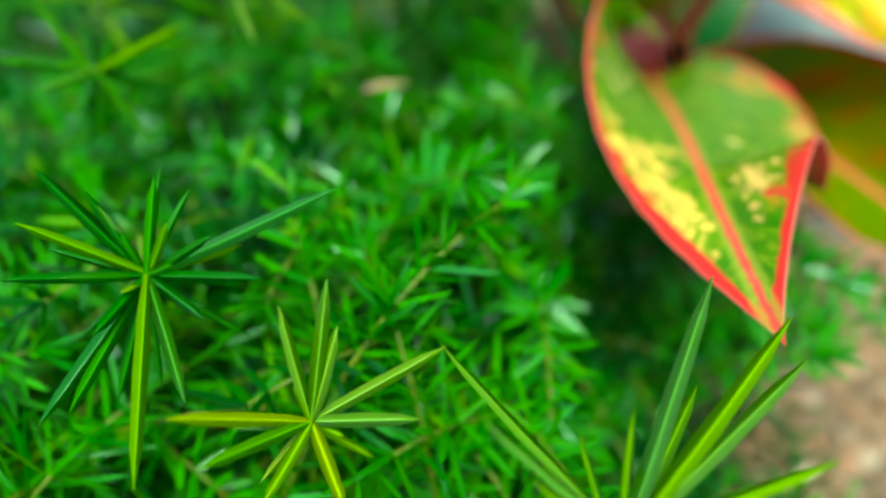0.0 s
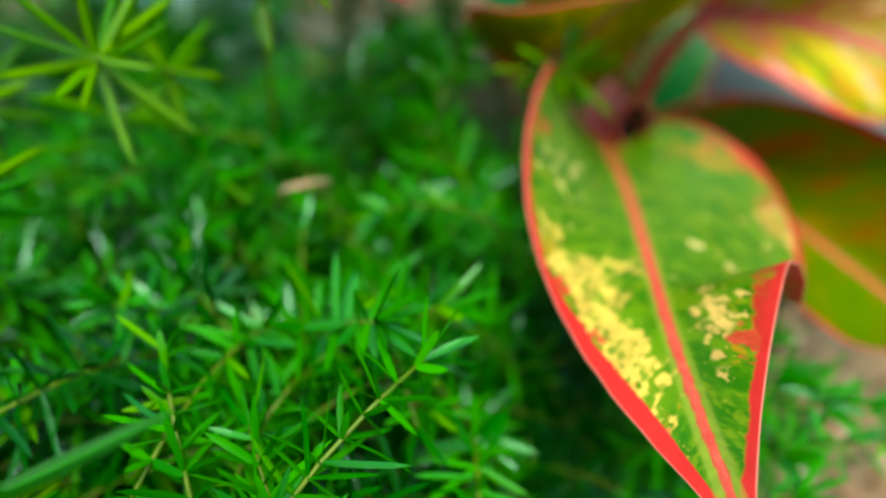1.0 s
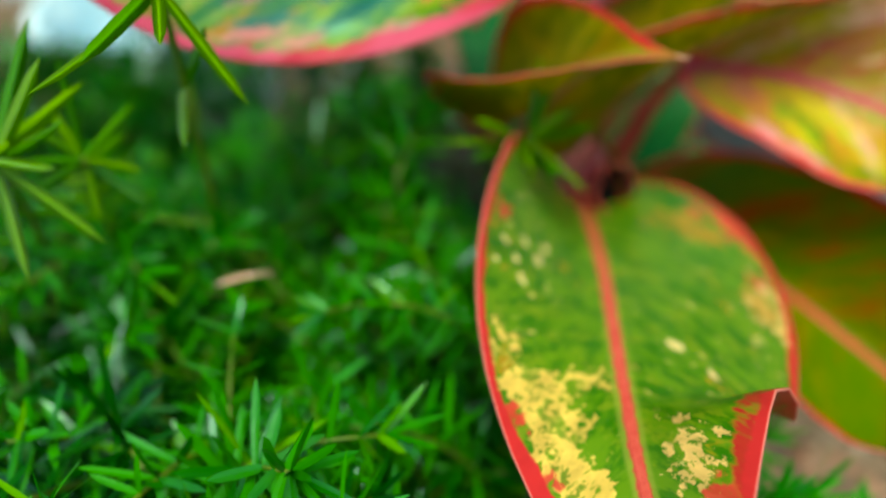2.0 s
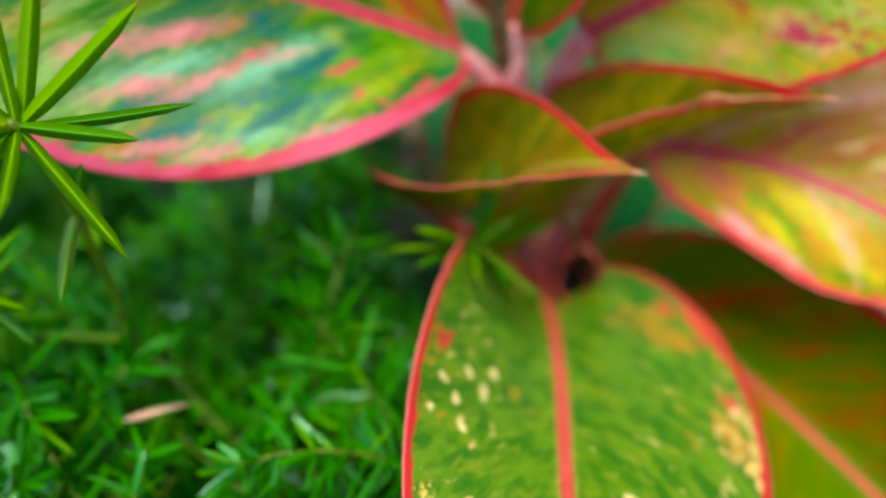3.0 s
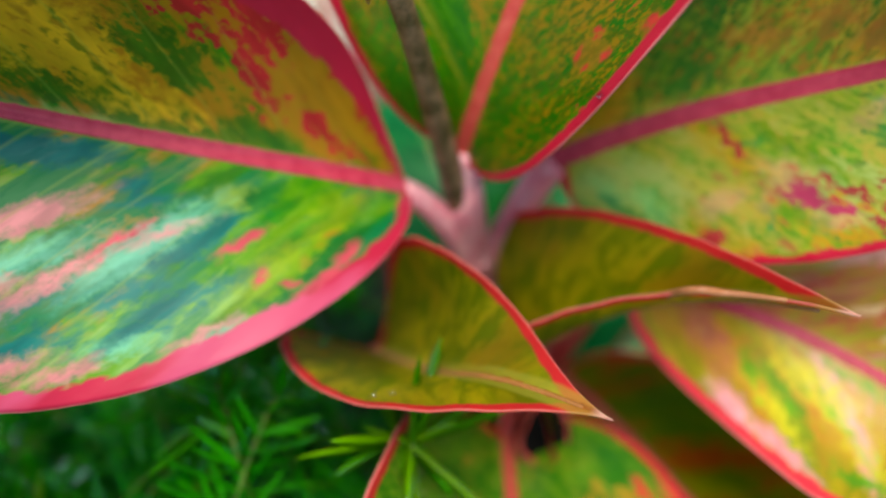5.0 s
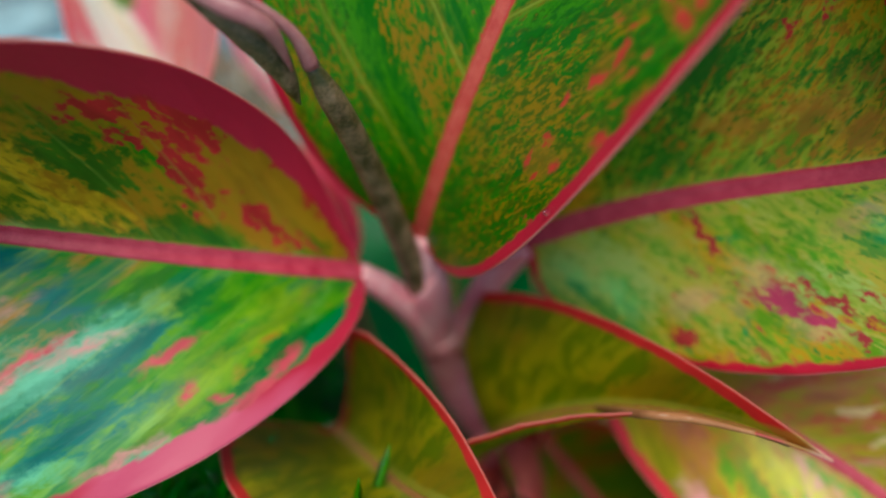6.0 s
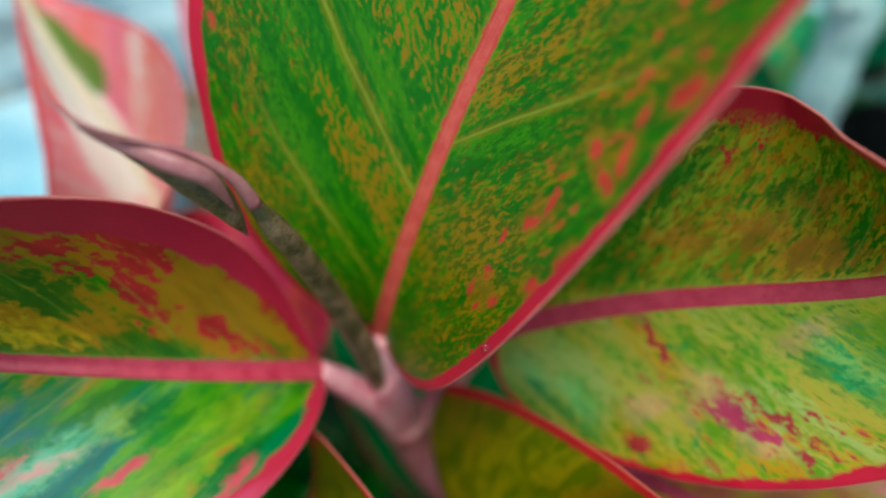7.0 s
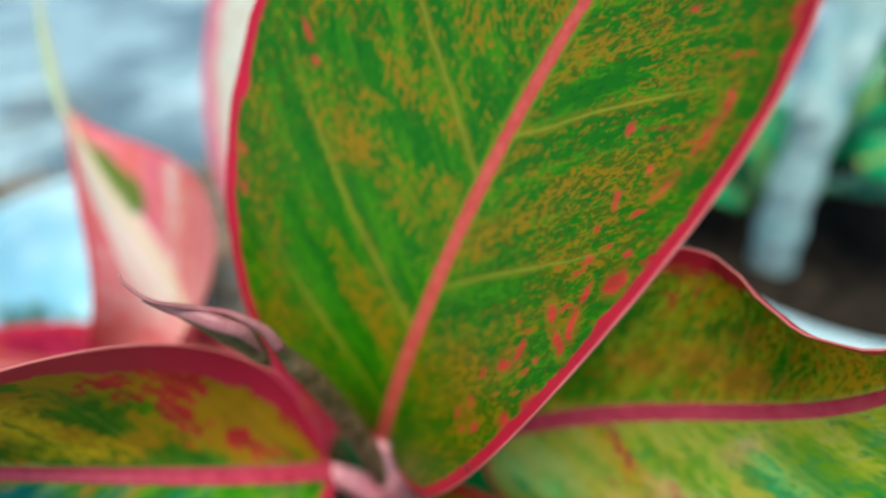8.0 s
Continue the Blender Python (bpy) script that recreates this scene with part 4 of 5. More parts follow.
# the wide open sheath out of which the furled leaf rises
bm = bmesh.new()
low, mouth = Vector((0.0597, 0.2195, 0.1440)), Vector((0.0572, 0.2172, 0.1672))
out = (mouth - low).normalized()
ex = (Vector((1, 0, 0)) - out * out.x).normalized()
ey = out.cross(ex)
rows = []
for d, r in ((0.0, 0.0040), (0.3, 0.0044), (0.6, 0.0046), (0.85, 0.0044), (1.0, 0.0040), (1.02, 0.0037), (0.95, 0.0034), (0.6, 0.0034)):
    rows.append([bm.verts.new(low.lerp(mouth, d) + (ex * math.cos(a) + ey * (math.sin(a) * 0.8)) * (r * (1 + 0.05 * math.sin(2 * a + 1))) + out * ((0.0030 * math.cos(a) - 0.0010) * max(0.0, d - 0.5) * 2))
                 for a in [2 * math.pi * k / 28 for k in range(28)]])
for a, c in zip(rows, rows[1:]):
    for k in range(28):
        bm.faces.new((a[k], a[(k + 1) % 28], c[(k + 1) % 28], c[k]))
part("sheath", bm, mat_petiole, aglaonema, "wide pale pink sheath round the furled leaf")
petiole(aglaonema, [(0.070, 0.222, 0.085), (0.069, 0.218, 0.105), (0.069, 0.212, 0.118), (0.0706, 0.2077, 0.1262)], 0.0040, 0.0022, mat_petiole)
petiole(aglaonema, [(0.073, 0.224, 0.080), (0.060, 0.216, 0.105), (0.044, 0.212, 0.122), (0.0382, 0.2080, 0.1322)], 0.0036, 0.0020, mat_petiole_red)
petiole(aglaonema, [(0.080, 0.230, 0.050), (0.074, 0.226, 0.085), (0.069, 0.216, 0.106), (0.0666, 0.2010, 0.1072)], 0.0042, 0.0020, mat_petiole_red)
petiole(aglaonema, [(0.082, 0.231, 0.045), (0.084, 0.230, 0.070), (0.085, 0.230, 0.084), (0.0857, 0.2269, 0.0915)], 0.0045, 0.0026, mat_petiole_red)
petiole(aglaonema, [(0.078, 0.228, 0.070), (0.082, 0.224, 0.105), (0.086, 0.220, 0.130), (0.0942, 0.2138, 0.1440)], 0.0040, 0.0022, mat_petiole_red)

# an open sheath at the foot of the lower leaf
bm = bmesh.new()
mouth, foot = Vector((0.0726, 0.1902, 0.1232)), Vector((0.0800, 0.2260, 0.0860))
out = (mouth - foot).normalized()
ex = out.orthogonal().normalized()
ey = out.cross(ex)
rows = []
for d, r in ((0.0, 0.0052), (0.5, 0.0076), (0.85, 0.0072), (0.97, 0.0061), (1.0, 0.0056), (0.99, 0.0052), (0.8, 0.0050), (0.55, 0.0040)):
    rows.append([bm.verts.new(foot.lerp(mouth, d) + (ex * math.cos(a) + ey * math.sin(a)) * (r * (1 + 0.16 * math.sin(2 * a + 1) + 0.08 * math.sin(3 * a))) + out * (0.0008 * math.sin(a * 2 + 0.5) * d)) for a in [2 * math.pi * k / 24 for k in range(24)]])
for a, c in zip(rows, rows[1:]):
    for k in range(24):
        bm.faces.new((a[k], a[(k + 1) % 24], c[(k + 1) % 24], c[k]))
sheath = part("sheath", bm, mat_petiole_red, aglaonema, "open hollow red leaf sheath")
# black disc added just inside the mouth in place of a dark gap
bm = bmesh.new()
bmesh.ops.create_circle(bm, cap_ends=True, segments=20, radius=0.0056)
bmesh.ops.transform(bm, matrix=Matrix.Translation(foot.lerp(mouth, 0.97)) @ out.to_track_quat("Z", "Y").to_matrix().to_4x4(), verts=bm.verts)
part("shade_disc", bm, mat_hole_shade, sheath, "added black disc standing for the dark inside of the sheath")

# the furled new leaf
def smooth_line(points, n):
    """A smooth line through points, by rounded interpolation."""
    P = np.array(points)
    P = np.concatenate([[2 * P[0] - P[1]], P, [2 * P[-1] - P[-2]]])
    out = []
    for x in np.linspace(0, len(points) - 1, n):
        k = min(int(x), len(points) - 2)
        s = x - k
        a, c, d, e = P[k], P[k + 1], P[k + 2], P[k + 3]
        out.append(0.5 * ((2 * c) + (d - a) * s + (2 * a - 5 * c + 4 * d - e) * s * s + (3 * c - a - 3 * d + e) * s ** 3))
    return np.array(out)


def taper(n, at, radii):
    return np.interp(np.linspace(0, 1, n), at, radii)


# the rolled lower fold of the second folded leaf, from its foot to its tip
fold_rim = leaf_surface(np.linspace(0.80, 0.93, 3), np.full(3, 1.0), np.array((-0.0226, -0.4312, 0.902)), FOLD_LINE, (21.8901, -17.2392), (0.0263, 0.0289),
                        (26.6497, 40.1838), (34.8505, 23.3082), (-44.775, 42.1475), 0.3639, 1.1076)[0]
part("fold", tube(smooth_line([(0.0643, 0.2039, 0.1201), (0.0706, 0.2057, 0.1287), (0.0771, 0.2059, 0.1363), (0.0835, 0.2033, 0.1444), *fold_rim.tolist()], 60), taper(60, [0, 0.3, 0.8, 1], [0.0007, 0.0007, 0.0006, 0.0003]), 10), mat_keel, aglaonema, "pale brown rolled fold of a leaf")


bud = part("furled_leaf", tube(smooth_line([(0.0585, 0.2185, 0.1500), (0.0564, 0.2174, 0.1684), (0.0531, 0.2145, 0.1870), (0.0502, 0.2107, 0.2024), (0.0482, 0.2078, 0.2114), (0.0467, 0.2069, 0.2163)], 34), taper(34, [0, 0.4, 0.8, 1], [0.0026, 0.0021, 0.0017, 0.0009]), 16), mat_bud, aglaonema, "brownish green furled young leaf")
part("edge", tube(smooth_line([(0.0467, 0.2069, 0.2163), (0.0457, 0.2062, 0.2204), (0.0436, 0.2055, 0.2236), (0.0411, 0.2051, 0.2258), (0.0373, 0.2037, 0.2283), (0.0341, 0.2014, 0.2318), (0.0315, 0.2016, 0.2347), (0.0306, 0.2027, 0.2358)], 40),
                  taper(40, [0, 0.15, 0.45, 0.75, 1], [0.0011, 0.0008, 0.00045, 0.0003, 0.0001]), 10), mat_bud_lip, bud, "thin dusky pink outer edge with a pale tail")
part("hood", tube(smooth_line([(0.0441, 0.2086, 0.2099), (0.0434, 0.2073, 0.2146), (0.0420, 0.2067, 0.2189), (0.0399, 0.2061, 0.2221), (0.0376, 0.2055, 0.2247), (0.0350, 0.2041, 0.2280), (0.0335, 0.2016, 0.2317)], 36),
                  taper(36, [0, 0.12, 0.3, 0.45, 0.65, 0.85, 1], [0.0001, 0.0011, 0.0021, 0.0023, 0.0017, 0.0007, 0.0001]), 18, 0.8), mat_bud, bud, "olive brown hood")
part("lip", tube(smooth_line([(0.0445, 0.2060, 0.2163), (0.0435, 0.2040, 0.2224), (0.0412, 0.2033, 0.2249), (0.0379, 0.2037, 0.2265), (0.0347, 0.2030, 0.2290), (0.0330, 0.2010, 0.2324)], 30),
                 taper(30, [0, 0.2, 0.5, 0.8, 1], [0.0002, 0.0010, 0.0012, 0.0006, 0.0001]), 14, 0.7), mat_bud_lip, bud, "dusky pink rolled edge")

leaf(aglaonema, mat_tail, mat_rib_cream, N=(-0.4, -0.8, 0.4), B=[(-0.0235, 0.3005, 0.2100), (-0.0260, 0.3080, 0.2199), (-0.0285, 0.3146, 0.2281), (-0.0294, 0.3245, 0.2400)],
     roll=(0, 0), w=(0.0022, 0.0026), cm=(20, 0), cp=(20, 0), k=(0, 0), p=0.4, q=0.9, label="pale green drawn-out leaf tip", rib=(0.0004, 0.0002), seed=27)
# leaves further back, low down and edge-on
leaf(aglaonema, mat_crimson, mat_rib_red, N=(0.5, -0.5, 0.7), B=[(0.040, 0.240, 0.146), (0.032, 0.246, 0.160), (0.022, 0.254, 0.167), (0.006, 0.262, 0.171)],
     roll=(0, 10), w=(0.010, 0.012), cm=(20, 0), cp=(20, 0), k=(0, 0), p=0.6, q=0.9, label="dark crimson leaf seen edge-on", rib=(0.0009, 0.0003), seed=21)
leaf(aglaonema, mat_crimson, mat_rib_red, N=(0.2, -0.6, 0.8), B=[(0.010, 0.262, 0.130), (-0.010, 0.264, 0.150), (-0.030, 0.260, 0.164), (-0.064, 0.256, 0.172)],
     roll=(0, 10), w=(0.012, 0.014), cm=(15, 0), cp=(15, 0), k=(0, 0), p=0.6, q=0.9, label="magenta leaf behind the others", rib=(0.0009, 0.0003), seed=22)
leaf(aglaonema, mat_cream, mat_rib_salmon, N=(-0.3, -0.8, 0.5), B=[(0.026, 0.312, 0.140), (0.023, 0.322, 0.175), (0.026, 0.332, 0.215), (0.034, 0.345, 0.265)],
     roll=(0, 0), w=(0.024, 0.024), cm=(15, 0), cp=(15, 0), k=(0, 0), p=0.6, q=0.8, label="pale pink and cream upright leaf", rib=(0.0010, 0.0003), seed=23)
for B, N, wd, sd in (([(0.080, 0.232, 0.050), (0.095, 0.240, 0.074), (0.112, 0.246, 0.082), (0.150, 0.255, 0.070)], (0, -0.4, 1), 0.024, 24),
                     ([(0.074, 0.236, 0.070), (0.062, 0.262, 0.120), (0.056, 0.285, 0.136), (0.044, 0.325, 0.130)], (0, -0.6, 1), 0.026, 25),
                     ([(0.080, 0.238, 0.070), (0.094, 0.262, 0.115), (0.104, 0.290, 0.136), (0.118, 0.345, 0.125)], (0, -0.6, 1), 0.030, 26)):
    leaf(aglaonema, mat_plain_green, mat_rib_brown, N=N, B=B, roll=(0, 0), w=(wd, wd), cm=(12, 0), cp=(12, 0), k=(0, 0), p=0.55, q=0.8,
         label="plain deep green lower leaf", rib=(0.0010, 0.0003), seed=sd)

# ---- the asparagus fern ----
def needle_mesh(blades, name):
    """One mesh of many slim bent blades: (root, way, side, length, width, bend)."""
    V, F = [], []
    for root, way, side, length, width, bend in blades:
        nrm = way.cross(side)
        o = len(V)
        for t, ww in ((0.0, 0.45), (0.18, 0.88), (0.5, 1.0), (0.82, 0.78), (1.0, 0.06)):
            c = root + way * (length * t) + nrm * (bend * length * t * t)
            h = side * (width * ww * 0.5)
            r = nrm * (width * 0.06 * ww)
            V += [c - h, c + r, c + h, c - r]
        for a in range(4):
            i = o + a * 4
            for e in range(4):
                F.append((i + e, i + (e + 1) % 4, i + 4 + (e + 1) % 4, i + 4 + e))
        F.append((o + 16, o + 17, o + 18, o + 19))
    me = bpy.data.meshes.new(name)
    me.from_pydata([v[:] for v in V], [], F)
    return me


def frond(fern, B, rnd, size=0.014, gap=0.0060, start=0.25, material=None, width=0.0013, per=5, tip_burst=7, spread=(42, 96)):
    """A wiry stem with needles in small tufts along it and a burst at its end."""
    line, way = bezier(B, np.linspace(0, 1, 14))
    L = np.linalg.norm(np.diff(line, axis=0), axis=1).sum()
    blades, t, turn = [], start, rnd.uniform(0, 6.28)
    while t < 1.0:
        c, d = bezier(B, [t])
        c, d = Vector(c[0]), Vector(d[0])
        x = d.orthogonal().normalized()
        y = d.cross(x)
        fade = 1.0 if t < 0.8 else 1.0 - 0.45 * (t - 0.8) / 0.2
        for k in range(per if rnd.random() < 0.7 else per - 1):
            turn += 2.399 + rnd.uniform(-0.4, 0.4)
            out = x * math.cos(turn) + y * math.sin(turn)
            a = radians(rnd.uniform(*spread))
            w = (d * math.cos(a) + out * math.sin(a)).normalized()
            s = w.cross(out.lerp(d, rnd.uniform(0.2, 0.8)) + Vector((0, 0, 0.3))).normalized()
            blades.append((c, w, s, size * fade * rnd.uniform(0.65, 1.15), width * rnd.uniform(0.8, 1.2), rnd.uniform(-0.18, 0.18)))
        t += gap / L * rnd.uniform(0.7, 1.3)
    c, d = bezier(B, [1.0])
    c, d = Vector(c[0]), Vector(d[0])
    x = d.orthogonal().normalized()
    y = d.cross(x)
    for k in range(tip_burst):
        a, b = radians(rnd.uniform(15, 60)), 2 * math.pi * k / tip_burst + rnd.uniform(-0.3, 0.3)
        w = d * math.cos(a) + (x * math.cos(b) + y * math.sin(b)) * math.sin(a)
        blades.append((c, w, w.orthogonal().normalized(), size * rnd.uniform(0.5, 0.85), width * 0.9, rnd.uniform(-0.1, 0.15)))
    ob = part("frond", tube(line, np.linspace(0.0007, 0.0003, len(line)), 5), mat_fern_stem, fern)
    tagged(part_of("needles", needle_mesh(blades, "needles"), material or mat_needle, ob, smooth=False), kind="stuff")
    return ob


fern = thing("asparagus_fern", "dense bright green asparagus fern with fine needle leaves", "fern", at=(0, 0, 0))
fr = random.Random(11)


def under_leaf(x, y):
    """Whether the place lies below the aglaonema's low leaves."""
    return (0.030 < x < 0.12 and 0.045 < y < 0.215) or (x > 0.03 and y > 0.2)


def canopy(x, y):
    """The height of the cushion's top: highest towards the front, lower under the leaves and at the back."""
    z = 0.152 - 0.22 * max(0.0, y - 0.09) - 0.10 * max(0.0, -0.06 - x)
    if y > 0.20:
        z -= 0.35 * (y - 0.20)
    if y < 0.075:
        z -= 0.5 * (0.075 - y)
    if x > 0.028 and y > 0.04:
        z -= min(0.040, 1.6 * (x - 0.028))
    return max(z, 0.06) + 0.007 * math.sin(x * 90 + y * 40) + 0.005 * math.sin(y * 120 - x * 35)


for i in range(430):
    # a cushion in front of and beside the aglaonema: wiry sprays that arch up to the top and lean every way
    x, y = fr.uniform(-0.27, 0.085), fr.uniform(-0.05, 0.29)
    if i % 2:
        x, y = fr.uniform(-0.12, 0.05), fr.uniform(0.02, 0.21)
    if x > 0.02 and y > 0.23:
        x -= 0.11
    if math.hypot((x + 0.10) / 0.215, (y - 0.115) / 0.20) > 1.0 + 0.12 * math.sin(x * 31 + y * 47):
        x, y = -0.10 + (x + 0.10) * 0.75, 0.115 + (y - 0.115) * 0.75
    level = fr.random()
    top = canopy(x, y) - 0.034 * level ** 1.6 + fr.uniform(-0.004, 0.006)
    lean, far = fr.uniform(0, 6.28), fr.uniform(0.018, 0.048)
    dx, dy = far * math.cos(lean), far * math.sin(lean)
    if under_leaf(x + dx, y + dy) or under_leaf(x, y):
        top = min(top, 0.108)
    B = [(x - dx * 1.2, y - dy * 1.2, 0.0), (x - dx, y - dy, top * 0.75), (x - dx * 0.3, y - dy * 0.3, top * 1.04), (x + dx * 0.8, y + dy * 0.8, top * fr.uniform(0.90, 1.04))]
    # low and rearward sprays take the greens darkened for shade
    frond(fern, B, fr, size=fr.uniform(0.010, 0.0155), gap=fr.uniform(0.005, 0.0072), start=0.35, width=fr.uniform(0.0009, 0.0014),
          material=mat_needle if level < (0.55 if y < 0.08 or y > 0.15 else 0.36) and not (y > 0.22 and i % 4) else mat_needle_shaded)

for i in range(26):
    # lower sprays along the back of the cushion
    x, y = fr.uniform(-0.24, -0.06), fr.uniform(0.25, 0.31)
    B = [(x, y, 0.0), (x, y, 0.04), (x + fr.uniform(-0.02, 0.02), y + fr.uniform(-0.02, 0.02), 0.075), (x + fr.uniform(-0.04, 0.04), y + fr.uniform(-0.03, 0.03), fr.uniform(0.07, 0.1))]
    if i % 3 == 0:
        B = [(p[0] - 0.05, p[1] + 0.05, p[2] * 1.2) for p in B]
    frond(fern, B, fr, size=0.014, gap=0.0052, start=0.2, width=0.0013, material=mat_needle_shaded)
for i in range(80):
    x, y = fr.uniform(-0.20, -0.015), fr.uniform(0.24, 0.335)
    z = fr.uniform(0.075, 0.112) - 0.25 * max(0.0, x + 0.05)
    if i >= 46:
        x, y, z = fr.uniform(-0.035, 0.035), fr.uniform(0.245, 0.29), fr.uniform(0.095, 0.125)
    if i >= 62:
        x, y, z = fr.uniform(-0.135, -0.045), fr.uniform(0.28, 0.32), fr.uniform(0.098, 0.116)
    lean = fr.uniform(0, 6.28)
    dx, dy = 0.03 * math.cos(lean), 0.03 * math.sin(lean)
    frond(fern, [(x - dx, y - dy, 0.0), (x - dx, y - dy, z * 0.8), (x, y, z * 1.05), (x + dx, y + dy, z)], fr, size=0.014, gap=0.0058, start=0.3, width=0.0013, material=mat_needle_shaded if i % 3 else mat_needle)

# the tangle of needles down inside the cushion, its dark colour standing for shade
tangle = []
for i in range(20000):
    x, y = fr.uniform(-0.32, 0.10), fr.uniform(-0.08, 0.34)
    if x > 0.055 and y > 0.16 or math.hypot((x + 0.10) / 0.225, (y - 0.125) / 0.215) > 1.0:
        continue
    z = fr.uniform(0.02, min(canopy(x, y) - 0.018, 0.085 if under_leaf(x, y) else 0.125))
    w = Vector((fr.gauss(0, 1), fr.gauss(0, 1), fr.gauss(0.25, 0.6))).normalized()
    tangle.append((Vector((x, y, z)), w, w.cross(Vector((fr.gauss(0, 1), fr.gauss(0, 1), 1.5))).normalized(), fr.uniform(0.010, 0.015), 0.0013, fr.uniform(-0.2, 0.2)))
tagged(part_of("needle_tangle", needle_mesh(tangle, "needle_tangle"), mat_needle_shaded, fern), "tangle of needles coloured dark for the cushion's inner shade", kind="stuff")

SHAPES = {}


def needle_shapes(material, bend):
    key = (material.name, bend)
    if key not in SHAPES:
        me = needle_mesh([(Vector((0, 0, 0)), Vector((1, 0, 0)), Vector((0, 1, 0)), 1.0, 1.0, (-0.2, -0.06, 0.08)[bend])], "needle")
        for v in me.vertices:
            rest = (-0.2, -0.06, 0.08)[bend] * v.co.x ** 2
            v.co.z = rest + (v.co.z - rest) * 0.12
        me.materials.append(material)
        me.polygons.foreach_set("use_smooth", [True] * len(me.polygons))
        SHAPES[key] = me
    return SHAPES[key]


def star(fern, tip, way, size, count, rnd, material, width=0.0023, tilt=(45, 100), whorl=()):
    """A spray seen end-on: a whorl of long needles round the end of a stem that rises out of the cushion."""
    tip, way = Vector(tip), Vector(way).normalized()
    root = Vector((tip.x - way.x * 0.06 - 0.012, min(tip.y + 0.035, 0.20), 0.0))
    line = curve_points([root, root.lerp(tip, 0.4) + Vector((0, 0, 0.02)), tip - way * 0.03, tip], 14)
    x = way.orthogonal().normalized()
    y = way.cross(x)
    blades = []
    for k in range(count):
        a, c = radians(rnd.uniform(*tilt)), 2 * math.pi * (k + rnd.uniform(-0.6, 0.6)) / count * (2 if count > 15 else 1)
        w = (way * math.cos(a) + (x * math.cos(c) + y * math.sin(c)) * math.sin(a)).normalized()
        s = w.cross(way + Vector((rnd.uniform(-0.4, 0.4), rnd.uniform(-0.4, 0.4), 0))).normalized()
        blades.append((tip - way * rnd.uniform(0.0, 0.005), w, s, size * rnd.uniform(0.5, 1.15), width * rnd.uniform(0.75, 1.25), rnd.uniform(-0.28, 0.12)))
    for a, c, length in whorl:
        # the long needles of the open whorl: tilt, turn round the stem and length
        a, c = radians(a), radians(c)
        w = way * math.cos(a) + (x * math.cos(c) + y * math.sin(c)) * math.sin(a)
        s = w.cross(way + Vector((rnd.uniform(-0.3, 0.3), rnd.uniform(-0.3, 0.3), 0))).normalized()
        blades.append((tip, w, s, length * 0.001, width * (1.15 + 0.02 * length) * rnd.uniform(0.9, 1.1), rnd.uniform(-0.2, 0.0)))
    for k in range(12):
        c = line[rnd.randrange(4, 13)]
        w = Vector((rnd.gauss(0, 1), rnd.gauss(0, 1), rnd.gauss(0.3, 0.5))).normalized()
        blades.append((Vector(c), w, w.cross(way).normalized(), size * rnd.uniform(0.6, 0.95), width, rnd.uniform(-0.15, 0.15)))
    ob = part("frond", tube(line, np.linspace(0.0011, 0.0006, len(line)), 6), mat_fern_stem, fern)
    for root, w, s, length, wide, bend in blades:
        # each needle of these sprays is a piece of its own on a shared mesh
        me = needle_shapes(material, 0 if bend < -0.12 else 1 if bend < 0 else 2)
        nb = new("needle", me)
        nb.parent = ob
        n = w.cross(s).normalized()
        s = n.cross(w)
        m = Matrix((w * length, s * wide, n * length)).transposed().to_4x4()
        nb.matrix_basis = Matrix.Translation(root) @ m
    return ob


# end-on sprays above the cushion: tip, way it points, needle length, needles, tint
STARS = [
    ((-0.044, 0.140, 0.178), (0.36, -0.70, 0.60), 0.0200, 14, mat_needle_lime, 0.0020),
    ((-0.013, 0.148, 0.201), (0.22, -0.66, 0.68), 0.0215, 12, mat_needle_lime, 0.0022),
    ((-0.038, 0.154, 0.167), (0.4, -0.7, 0.55), 0.017, 9, mat_needle_lime, 0.0017),
    # these two sprays' brighter greens stand in for light the leaves block
    ((0.014, 0.185, 0.147), (0.5, -0.6, 0.6), 0.0150, 14, mat_needle_mid, 0.0018), ((0.046, 0.173, 0.152), (0.1, -0.75, 0.6), 0.0165, 16, mat_needle_lime, 0.0019),
    ((-0.068, 0.118, 0.165), (0.3, -0.6, 0.7), 0.018, 12, mat_needle_mid, 0.0018), ((-0.078, 0.150, 0.163), (0.3, -0.5, 0.8), 0.019, 12, mat_needle_lime, 0.0018)]
sr = random.Random(8)
# the open whorls in front: tip, way it points, needle length, short needles, tint, width, long needles (tilt, turn, length)
star(fern, (-0.041, 0.063, 0.167), (0.39, -0.6, 0.7), 0.015, 16, sr, mat_needle, 0.0012,
     whorl=[(84, 196, 23), (84, 140, 17), (84, 202, 20), (60, 318, 17), (60, 344, 30), (72, 46, 14), (95, 84, 14), (95, 94, 20), (60, 246, 20), (95, 218, 17), (72, 190, 11), (60, 280, 11)])
star(fern, (-0.041, 0.0632, 0.1672), (0.39, -0.6, 0.7), 0.01, 2, sr, mat_needle_lime, 0.0012,
     whorl=[(60, 226, 30), (72, 338, 14), (84, 116, 17)])
star(fern, (-0.017, 0.045, 0.159), (0.18, -0.48, 0.86), 0.011, 5, sr, mat_needle_lime, 0.0013,
     whorl=[(60, 40, 20), (60, 64, 17), (60, 132, 20), (60, 156, 17), (72, 198, 12), (84, 248, 12), (84, 316, 14), (84, 344, 20), (60, 30, 14)])
